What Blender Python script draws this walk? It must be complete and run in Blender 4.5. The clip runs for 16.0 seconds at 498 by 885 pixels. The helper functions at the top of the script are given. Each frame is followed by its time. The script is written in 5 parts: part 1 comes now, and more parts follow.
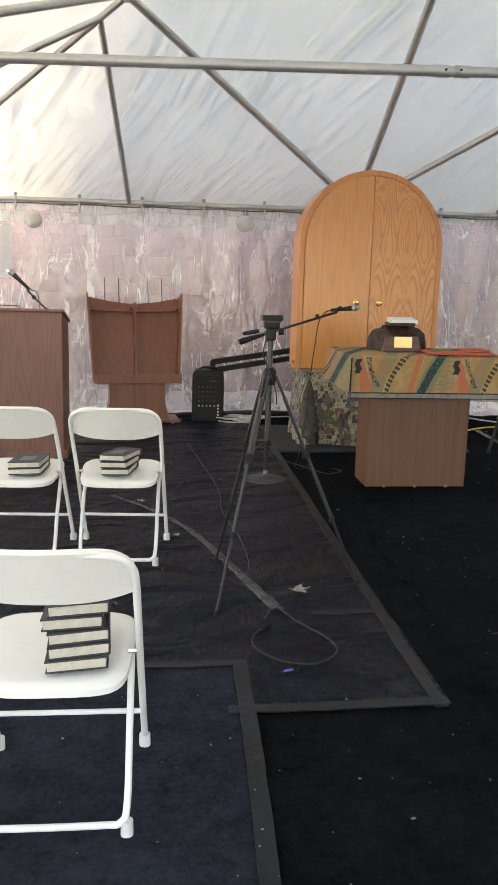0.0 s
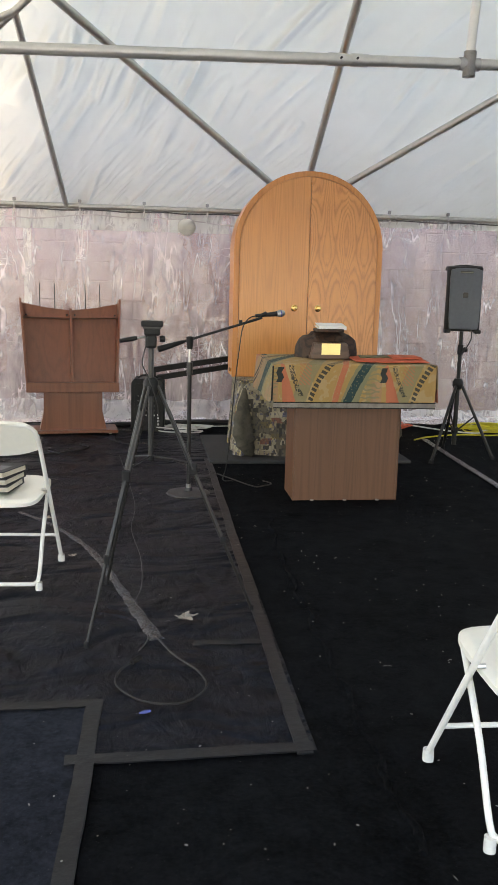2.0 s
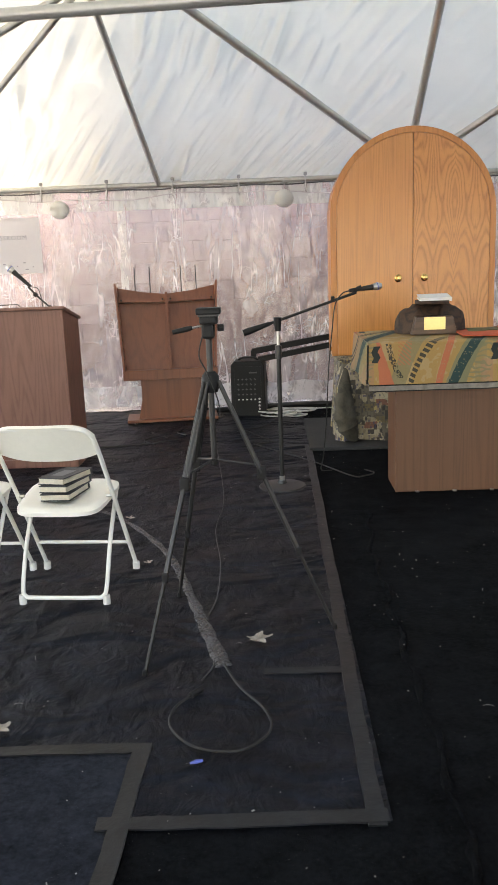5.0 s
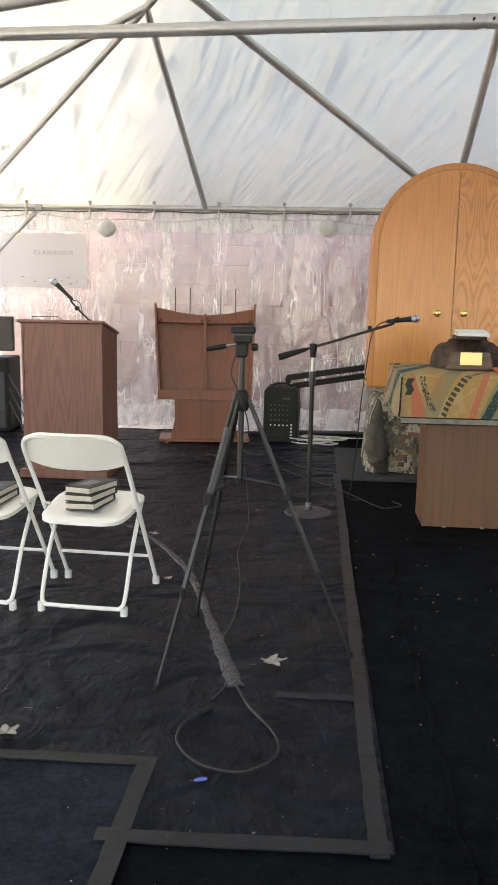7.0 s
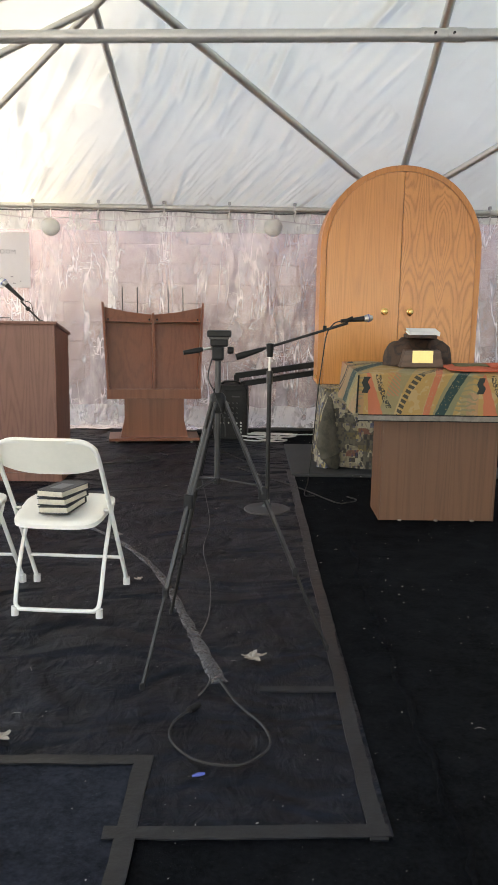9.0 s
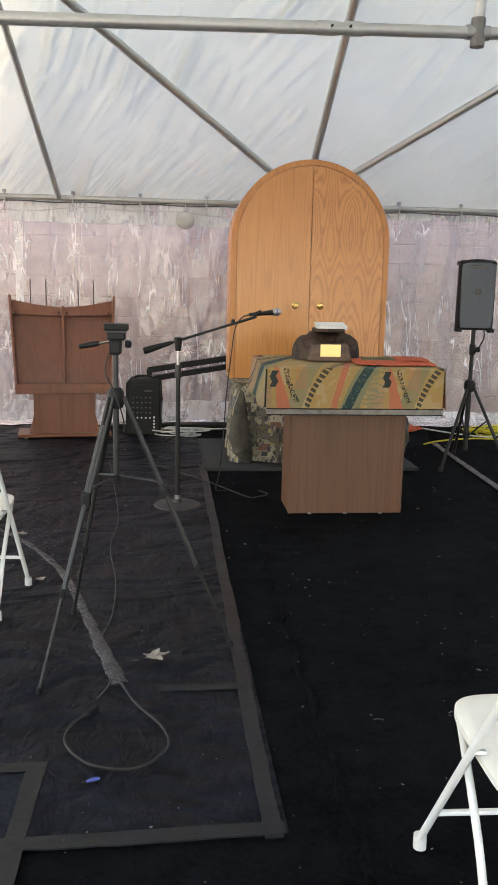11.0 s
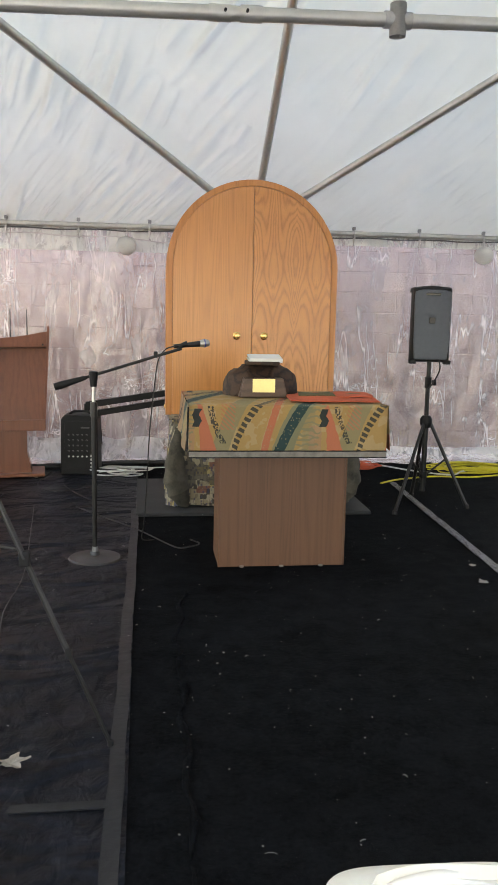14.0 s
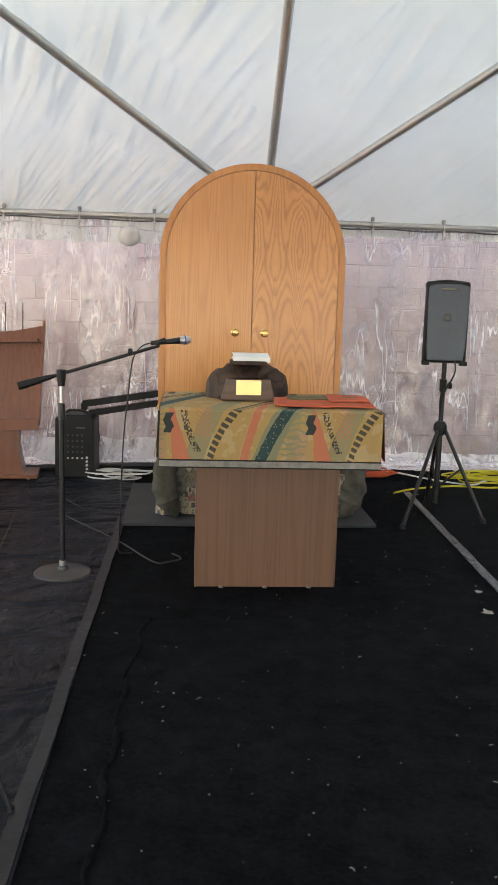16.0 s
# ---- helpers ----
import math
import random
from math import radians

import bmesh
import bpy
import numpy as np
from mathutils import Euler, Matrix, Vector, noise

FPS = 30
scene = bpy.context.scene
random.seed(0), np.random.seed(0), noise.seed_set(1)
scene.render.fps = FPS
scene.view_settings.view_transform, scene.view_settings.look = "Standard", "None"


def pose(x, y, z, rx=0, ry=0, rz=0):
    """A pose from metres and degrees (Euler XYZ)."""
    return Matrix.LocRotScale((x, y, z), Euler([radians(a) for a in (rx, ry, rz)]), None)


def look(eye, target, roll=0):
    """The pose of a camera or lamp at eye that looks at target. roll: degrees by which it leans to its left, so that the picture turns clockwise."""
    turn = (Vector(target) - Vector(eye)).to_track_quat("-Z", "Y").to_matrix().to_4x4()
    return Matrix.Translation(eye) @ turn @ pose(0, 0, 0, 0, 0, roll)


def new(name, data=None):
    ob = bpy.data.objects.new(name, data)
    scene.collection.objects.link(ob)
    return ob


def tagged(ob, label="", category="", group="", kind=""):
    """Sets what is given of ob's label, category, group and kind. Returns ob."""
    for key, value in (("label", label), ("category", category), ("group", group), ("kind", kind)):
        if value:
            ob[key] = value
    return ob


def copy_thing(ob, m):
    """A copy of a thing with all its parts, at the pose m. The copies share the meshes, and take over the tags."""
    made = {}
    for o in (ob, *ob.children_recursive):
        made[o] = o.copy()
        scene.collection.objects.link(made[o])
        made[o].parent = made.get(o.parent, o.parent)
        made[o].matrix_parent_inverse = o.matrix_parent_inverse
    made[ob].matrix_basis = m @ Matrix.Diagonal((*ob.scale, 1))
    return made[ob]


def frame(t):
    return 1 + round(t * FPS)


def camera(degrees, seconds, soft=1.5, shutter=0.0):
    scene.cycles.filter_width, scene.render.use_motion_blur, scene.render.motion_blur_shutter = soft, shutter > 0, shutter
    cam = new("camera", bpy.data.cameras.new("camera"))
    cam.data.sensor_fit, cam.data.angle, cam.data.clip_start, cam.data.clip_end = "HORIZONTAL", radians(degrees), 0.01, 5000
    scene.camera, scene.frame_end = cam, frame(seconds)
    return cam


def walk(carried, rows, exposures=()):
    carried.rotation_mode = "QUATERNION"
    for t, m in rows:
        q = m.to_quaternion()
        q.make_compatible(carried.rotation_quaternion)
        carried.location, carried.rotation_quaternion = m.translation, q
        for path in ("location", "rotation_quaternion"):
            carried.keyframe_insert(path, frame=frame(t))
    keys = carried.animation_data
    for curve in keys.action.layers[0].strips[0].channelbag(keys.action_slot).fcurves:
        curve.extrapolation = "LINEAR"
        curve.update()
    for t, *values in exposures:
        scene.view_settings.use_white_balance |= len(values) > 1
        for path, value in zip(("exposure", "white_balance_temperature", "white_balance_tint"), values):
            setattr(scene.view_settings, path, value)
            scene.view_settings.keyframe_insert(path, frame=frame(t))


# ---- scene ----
cam = camera(33.5, 16.0)
PATH = [
    (0, (0.291, 0.039, 1.374), (0.516, 1.989, 0.988), 1.5),
    (0.5, (0.411, 0.132, 1.378), (0.683, 2.079, 1.008), 1.8),
    (1, (0.552, 0.168, 1.375), (0.834, 2.114, 1.01), 1.7),
    (1.5, (0.69, 0.225, 1.374), (0.955, 2.174, 1.011), 1.7),
    (2, (0.757, 0.255, 1.37), (1.01, 2.204, 1.0), 1.4),
    (2.5, (0.779, 0.347, 1.372), (1.044, 2.294, 1.003), 1.0),
    (3, (0.781, 0.417, 1.382), (1.064, 2.36, 1.002), 1.0),
    (3.5, (0.87, 0.528, 1.369), (1.092, 2.476, 0.977), 1.9),
    (4, (0.978, 0.631, 1.365), (1.066, 2.588, 0.964), 1.7),
    (4.5, (0.994, 0.655, 1.376), (0.967, 2.606, 0.936), -0.5),
    (5, (1.008, 0.661, 1.388), (0.948, 2.613, 0.956), -2.2),
    (7.3, (1.029, 0.65, 1.358), (0.895, 2.613, 0.995), 1.4),
    (7.5, (1.032, 0.637, 1.372), (0.909, 2.6, 1.006), 1.4),
    (8, (0.991, 0.641, 1.367), (0.89, 2.604, 0.994), 1.5),
    (8.5, (0.911, 0.616, 1.381), (0.834, 2.579, 1.005), 1.0),
    (9, (0.86, 0.589, 1.389), (0.889, 2.553, 1.016), 0.9),
    (9.5, (0.845, 0.601, 1.376), (0.969, 2.56, 0.994), 0.5),
    (10, (0.865, 0.616, 1.375), (1.041, 2.57, 0.987), 0.6),
    (10.2, (0.879, 0.618, 1.381), (1.074, 2.57, 0.994), 1.0),
    (12.5, (1.085, 0.695, 1.393), (1.332, 2.646, 1.03), 1.2),
    (13, (1.125, 0.882, 1.397), (1.451, 2.829, 1.076), 1.6),
    (13.5, (1.182, 0.998, 1.385), (1.529, 2.942, 1.068), 0.8),
    (14, (1.32, 1.097, 1.384), (1.573, 3.056, 1.07), 1.2),
    (14.5, (1.462, 1.193, 1.38), (1.631, 3.158, 1.051), 1.7),
    (15, (1.534, 1.321, 1.375), (1.693, 3.285, 1.033), 1.8),
    (15.5, (1.6, 1.489, 1.373), (1.78, 3.454, 1.049), 1.7),
    (16, (1.675, 1.493, 1.378), (1.824, 3.461, 1.054), 1.7),
]
walk(cam, [(t, look(eye, target, roll)) for t, eye, target, roll in PATH],
     [(0, 2.85, 8600, 15), (5, 3.0, 8600, 15), (12.5, 2.95, 8600, 15), (16, 3.1, 8600, 15)])

# ---- light ----
SUN_EL, SUN_AZ = radians(55), radians(110)   # azimuth from +y, towards +x
world = bpy.data.worlds.new("World")
scene.world = world
world.use_nodes = True
wn = world.node_tree
sky = wn.nodes.new("ShaderNodeTexSky")
sky.sky_type = 'NISHITA'
sky.sun_disc = False
sky.sun_elevation = SUN_EL
sky.sun_rotation = SUN_AZ
wn.links.new(sky.outputs[0], wn.nodes["Background"].inputs[0])
wn.nodes["Background"].inputs[1].default_value = 0.15
sun_data = bpy.data.lights.new("sun", 'SUN')
sun_data.energy = 2.6
sun_data.angle = radians(3)
sun_data.color = (1.0, 0.96, 0.9)
sun = new("sun", sun_data)
to_sun = Vector((math.sin(SUN_AZ) * math.cos(SUN_EL), math.cos(SUN_AZ) * math.cos(SUN_EL), math.sin(SUN_EL)))
sun.matrix_world = Matrix.Translation(to_sun * 30) @ to_sun.to_track_quat("Z", "Y").to_matrix().to_4x4()


# ---- node helpers ----
class Nodes:
    """Short-hand for building one material's node tree."""
    def __init__(self, name):
        self.mat = bpy.data.materials.new(name)
        self.mat.use_nodes = True
        self.t = self.mat.node_tree
        self.bsdf = self.t.nodes["Principled BSDF"]
        self.out = self.t.nodes["Material Output"]

    def n(self, kind, **props):
        node = self.t.nodes.new("ShaderNode" + kind)
        for k, v in props.items():
            setattr(node, k, v)
        return node

    def link(self, a, b):
        self.t.links.new(a, b)

    def coords(self, scale=(1, 1, 1), space="Object", rot=(0, 0, 0)):
        c, m = self.n("TexCoord"), self.n("Mapping")
        m.inputs["Scale"].default_value = scale
        m.inputs["Rotation"].default_value = rot
        self.link(c.outputs[space], m.inputs[0])
        return m.outputs[0]

    def noise(self, vec, scale, detail=4, rough=0.6, distortion=0.0):
        q = self.n("TexNoise")
        q.inputs["Scale"].default_value, q.inputs["Detail"].default_value = scale, detail
        q.inputs["Roughness"].default_value, q.inputs["Distortion"].default_value = rough, distortion
        self.link(vec, q.inputs["Vector"])
        return q.outputs[0]

    def math(self, op, a, b=0.0, c=None):
        q = self.n("Math", operation=op)
        for i, v in enumerate((a, b) if c is None else (a, b, c)):
            if isinstance(v, (int, float)):
                q.inputs[i].default_value = v
            else:
                self.link(v, q.inputs[i])
        return q.outputs[0]

    def ramp(self, fac, stops, mode='LINEAR'):
        q = self.n("ValToRGB")
        q.color_ramp.interpolation = mode
        e = q.color_ramp.elements
        while len(e) < len(stops):
            e.new(0.5)
        for el, (p, col) in zip(e, stops):
            el.position = p
            el.color = (*col, 1) if len(col) == 3 else col
        self.link(fac, q.inputs[0])
        return q.outputs[0]

    def mix(self, fac, a, b, blend='MIX'):
        q = self.n("MixRGB", blend_type=blend)
        for i, v in enumerate((fac, a, b)):
            if isinstance(v, (int, float)):
                q.inputs[i].default_value = v
            elif isinstance(v, tuple):
                q.inputs[i].default_value = (*v, 1)
            else:
                self.link(v, q.inputs[i])
        return q.outputs[0]

    def bump(self, height, strength, dist=0.01, normal=None):
        q = self.n("Bump")
        q.inputs["Strength"].default_value, q.inputs["Distance"].default_value = strength, dist
        self.link(height, q.inputs["Height"])
        if normal is not None:
            self.link(normal, q.inputs["Normal"])
        return q.outputs[0]

    def set(self, color=None, rough=None, metal=None, normal=None):
        for key, v in (("Base Color", color), ("Roughness", rough), ("Metallic", metal), ("Normal", normal)):
            if v is None:
                continue
            if isinstance(v, (int, float)):
                self.bsdf.inputs[key].default_value = v
            elif isinstance(v, tuple):
                self.bsdf.inputs[key].default_value = (*v, 1)
            else:
                self.link(v, self.bsdf.inputs[key])
        return self.mat


def plain(name, color, rough, metal=0.0, vary=0.25, scale=18.0, bump=0.05, spec=0.5):
    m = Nodes(name)
    v = m.coords()
    big, fine = m.noise(v, scale * 0.25, 3), m.noise(v, scale * 4, 5)
    k = m.math('ADD', m.math('MULTIPLY', big, 0.6), m.math('MULTIPLY', fine, 0.4))
    lo, hi = tuple(c * (1 - vary) for c in color), tuple(min(1, c * (1 + vary)) for c in color)
    col = m.ramp(k, [(0.3, lo), (0.7, hi)])
    r = m.math('ADD', m.math('MULTIPLY', fine, 0.2), rough - 0.1)
    m.bsdf.inputs["Specular IOR Level"].default_value = spec
    return m.set(col, r, metal, m.bump(fine, bump * 4, 0.002))


def wood(name, dark, light, rings=9.0, stretch=0.10, scale=2.6, rough=0.42, axis="z", pores=0.5, seed=0.0, coat=0.15, mirror=0.0, figure=1.0):
    """Plain-sawn board: the contour lines of a stretched field are its growth rings."""
    m = Nodes(name)
    s = {"z": (1, 1, stretch), "x": (stretch, 1, 1)}[axis]
    v = m.coords(s)
    if mirror:      # book-matched leaves of veneer
        sp, cb = m.n("SeparateXYZ"), m.n("CombineXYZ")
        m.link(v, sp.inputs[0])
        m.link(m.math('PINGPONG', m.math('ADD', sp.outputs[0], m.math('MULTIPLY', m.noise(v, 5.0, 2), 0.015)), mirror), cb.inputs[0])
        m.link(sp.outputs[1], cb.inputs[1]), m.link(sp.outputs[2], cb.inputs[2])
        v = cb.outputs[0]
    off = m.n("VectorMath", operation='ADD')
    off.inputs[1].default_value = (seed, seed * 0.7, seed * 1.3)
    m.link(v, off.inputs[0])
    v = off.outputs[0]
    field = m.noise(v, scale, 2, 0.4)
    wob = m.noise(v, scale * 8, 3, 0.6)
    phase = m.math('MULTIPLY', m.math('ADD', m.math('MULTIPLY', field, rings), m.math('MULTIPLY', wob, 0.6)), 6.2832)
    line = m.math('POWER', m.math('ADD', m.math('MULTIPLY', m.math('SINE', phase), 0.5), 0.5), 2.5)
    grain = m.noise(v, scale * 40, 4, 0.75)
    streak = m.noise(v, scale * 11, 3, 0.6)
    pore = m.math('GREATER_THAN', grain, 0.60)
    k = m.math('ADD', m.math('MULTIPLY', m.math('MULTIPLY', line, grain), 0.95 * figure), m.math('ADD', m.math('MULTIPLY', streak, 0.45), m.math('MULTIPLY', m.noise(v, scale * 0.5, 2), 0.2)))
    col = m.ramp(k, [(0.22, light), (0.85, dark)])
    col = m.mix(m.math('MULTIPLY', pore, pores * 0.45), col, tuple(c * 0.6 for c in dark))
    m.bsdf.inputs["Coat Weight"].default_value = coat
    m.bsdf.inputs["Coat Roughness"].default_value = 0.3
    return m.set(col, rough, 0.0, m.bump(m.math('ADD', grain, m.math('MULTIPLY', line, 0.6)), 0.12, 0.002))


# ---- materials ----
def make_fabric():
    m = Nodes("tent_fabric")
    v = m.coords()
    weave = m.noise(v, 240, 2)
    stain = m.noise(v, 1.3, 5, 0.6)
    sep = m.n("SeparateXYZ")
    m.link(v, sep.inputs[0])
    x, y = sep.outputs[0], sep.outputs[1]

    def folded(angle, across, along, seed):
        """Coordinates stretched along a fold that runs at this angle over the plan."""
        ca, sa = math.cos(radians(angle)), math.sin(radians(angle))
        q = m.n("CombineXYZ")
        m.link(m.math('MULTIPLY', m.math('ADD', m.math('MULTIPLY', x, -sa), m.math('MULTIPLY', y, ca)), across), q.inputs[0])
        m.link(m.math('MULTIPLY', m.math('ADD', m.math('MULTIPLY', x, ca), m.math('MULTIPLY', y, sa)), along), q.inputs[1])
        q.inputs[2].default_value = seed
        return q.outputs[0]

    def spread(scale, lo, hi, seed):
        w = m.n("VectorMath", operation='ADD')
        w.inputs[1].default_value = (seed, seed, 0)
        m.link(v, w.inputs[0])
        return m.ramp(m.noise(w.outputs[0], scale, 2), [(lo, (0,) * 3), (hi, (1,) * 3)])
    pull = m.math('POWER', m.noise(folded(-60, 7.0, 0.55, 1.0), 1.0, 1, 0.4, 0.25), 3.0)
    steep = m.math('POWER', m.noise(folded(-72, 8.5, 0.5, 4.0), 1.0, 1, 0.4, 0.2), 3.0)
    short = m.math('POWER', m.noise(folded(-56, 13.0, 1.1, 7.0), 1.0, 1, 0.4, 0.2), 2.0)
    eave = m.ramp(m.math('DIVIDE', m.math('SUBTRACT', y, 7.6), 1.0), [(0.15, (0,) * 3), (0.85, (1,) * 3)])
    slack = m.ramp(m.math('DIVIDE', m.math('SUBTRACT', x, 1.6), 1.6), [(0.0, (1,) * 3), (1.0, (0.22,) * 3)])
    folds = m.math('ADD', m.math('MULTIPLY', pull, spread(0.85, 0.47, 0.68, 3.0)), m.math('MULTIPLY', steep, spread(0.7, 0.50, 0.70, 11.0)))
    folds = m.math('MULTIPLY', m.math('ADD', folds, m.math('MULTIPLY', short, m.math('MULTIPLY', eave, 0.24))), slack)
    folds2 = m.math('MULTIPLY', m.noise(folded(-50, 1.5, 0.5, 2.0), 1.0, 2, 0.5, 0.3), 0.25)
    col = m.ramp(stain, [(0.3, (0.80, 0.79, 0.69)), (0.7, (0.87, 0.86, 0.76))])
    h = m.math('ADD', m.math('MULTIPLY', folds, 1.0), m.math('ADD', m.math('MULTIPLY', folds2, 0.5), m.math('MULTIPLY', weave, 0.01)))
    nrm = m.bump(h, 1.0, 0.55)
    dif, tra, mx = m.n("BsdfDiffuse"), m.n("BsdfTranslucent"), m.n("MixShader")
    gl, mx2 = m.n("BsdfGlossy"), m.n("MixShader")
    gl.inputs["Roughness"].default_value = 0.45
    for q in (dif, tra):
        m.link(col, q.inputs["Color"])
        m.link(nrm, q.inputs["Normal"])
    m.link(nrm, gl.inputs["Normal"])
    mx.inputs[0].default_value = 0.255
    m.link(dif.outputs[0], mx.inputs[1]), m.link(tra.outputs[0], mx.inputs[2])
    mx2.inputs[0].default_value = 0.04
    m.link(mx.outputs[0], mx2.inputs[1]), m.link(gl.outputs[0], mx2.inputs[2])
    m.link(mx2.outputs[0], m.out.inputs["Surface"])
    return m.mat


def make_plastic_film(name, haze, gloss, scale=1.0, tint=(0.88, 0.86, 0.87)):
    """Clear vinyl sheet: mostly see-through, with sharp creases whose glints are partly painted white."""
    m = Nodes(name)
    v = m.coords((1, 1, 0.30))
    big = m.noise(v, 2.6 * scale, 3, 0.5, 1.2)
    crease = m.n("TexVoronoi", feature='DISTANCE_TO_EDGE')
    crease.inputs["Scale"].default_value = 4.2 * scale
    warp = m.n("VectorMath", operation='ADD')
    m.link(v, warp.inputs[0])
    nz = m.n("TexNoise")
    nz.inputs["Scale"].default_value = 4.0
    m.link(v, nz.inputs["Vector"])
    m.link(nz.outputs["Color"], warp.inputs[1])
    m.link(warp.outputs[0], crease.inputs["Vector"])
    fine = m.noise(m.coords((1, 1, 0.8)), 16 * scale, 4, 0.65, 0.8)
    h = m.math('ADD', m.math('MULTIPLY', big, 0.22), m.math('ADD', m.math('MULTIPLY', crease.outputs["Distance"], 0.30), m.math('MULTIPLY', fine, 0.16)))
    nrm = m.bump(h, 1.0, 0.050)
    tr, gl, df, tl = m.n("BsdfTransparent"), m.n("BsdfGlossy"), m.n("BsdfDiffuse"), m.n("BsdfTranslucent")
    tr.inputs[0].default_value = (0.96, 0.95, 0.96, 1)
    gl.inputs["Color"].default_value = (1.0, 0.95, 0.95, 1)
    gl.inputs["Roughness"].default_value = 0.2
    for q in (df, tl):
        q.inputs["Color"].default_value = (*tint, 1)
        m.link(nrm, q.inputs["Normal"])
    m.link(nrm, gl.inputs["Normal"])
    fres = m.n("Fresnel")
    fres.inputs["IOR"].default_value = 1.5
    m.link(nrm, fres.inputs["Normal"])
    g = m.math('MINIMUM', m.math('ADD', m.math('MULTIPLY', fres.outputs[0], 1.3), gloss), 0.75)

    def glint_ridges(stretch, scale2, width, dens):
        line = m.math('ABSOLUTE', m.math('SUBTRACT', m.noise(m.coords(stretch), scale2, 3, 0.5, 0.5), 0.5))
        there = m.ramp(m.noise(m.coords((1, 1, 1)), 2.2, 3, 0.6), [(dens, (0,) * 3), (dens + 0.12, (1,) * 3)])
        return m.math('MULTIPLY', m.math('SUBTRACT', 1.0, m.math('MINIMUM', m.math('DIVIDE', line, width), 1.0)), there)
    # whitened creases; the white also paints in the glints along them
    white = m.math('MAXIMUM', glint_ridges((1, 1, 0.16), 6.0, 0.022, 0.44), m.math('MAXIMUM', glint_ridges((0.50, 1, 1.0), 8.0, 0.016, 0.52), glint_ridges((1, 1, 0.6), 15.0, 0.022, 0.54)))
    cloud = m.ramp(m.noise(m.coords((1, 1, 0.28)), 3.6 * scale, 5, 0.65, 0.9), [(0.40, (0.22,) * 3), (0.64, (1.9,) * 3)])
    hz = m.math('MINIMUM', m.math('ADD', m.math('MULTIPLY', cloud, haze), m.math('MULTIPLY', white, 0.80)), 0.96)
    sheet, mx, mx2 = m.n("MixShader"), m.n("MixShader"), m.n("MixShader")
    sheet.inputs[0].default_value = 0.5
    m.link(df.outputs[0], sheet.inputs[1]), m.link(tl.outputs[0], sheet.inputs[2])
    m.link(hz, mx.inputs[0])
    m.link(tr.outputs[0], mx.inputs[1]), m.link(sheet.outputs[0], mx.inputs[2])
    m.link(g, mx2.inputs[0])
    m.link(mx.outputs[0], mx2.inputs[1]), m.link(gl.outputs[0], mx2.inputs[2])
    m.link(mx2.outputs[0], m.out.inputs["Surface"])
    return m.mat


def make_carpet(name, dark, light, pile, rough=0.95, wrinkle=0.0, spec=0.2):
    m = Nodes(name)
    v = m.coords()
    fibre = m.noise(v, 420, 3, 0.7)
    clump = m.noise(v, 60, 4, 0.7)
    patch = m.noise(v, 1.6, 4, 0.6)
    mottle = m.noise(v, 9, 5, 0.7, 0.4)
    k = m.math('ADD', m.math('MULTIPLY', clump, 0.34), m.math('ADD', m.math('MULTIPLY', patch, 0.26), m.math('MULTIPLY', mottle, 0.40)))
    col = m.ramp(k, [(0.38, dark), (0.64, light)])
    dust = m.math('GREATER_THAN', m.noise(v, 330, 2, 0.4), 0.77)
    col = m.mix(m.math('MULTIPLY', dust, 0.5), col, (0.30, 0.30, 0.30))
    nrm = m.bump(m.math('ADD', fibre, clump), pile, 0.006)
    if wrinkle:
        small = m.noise(m.coords((1.3, 0.8, 1)), 11, 3, 0.55, 0.5)
        nrm = m.bump(small, wrinkle * 0.8, 0.03, nrm)
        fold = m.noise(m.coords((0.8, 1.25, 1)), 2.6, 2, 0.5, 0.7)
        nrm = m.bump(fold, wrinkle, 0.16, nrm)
        # paler base colour along the folds paints in their sheen
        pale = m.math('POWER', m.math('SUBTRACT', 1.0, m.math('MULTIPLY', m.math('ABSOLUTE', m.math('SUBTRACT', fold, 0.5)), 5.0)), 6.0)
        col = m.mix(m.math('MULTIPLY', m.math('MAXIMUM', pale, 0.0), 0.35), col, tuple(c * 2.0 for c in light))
    m.bsdf.inputs["Specular IOR Level"].default_value = spec
    return m.set(col, rough, 0.0, nrm)


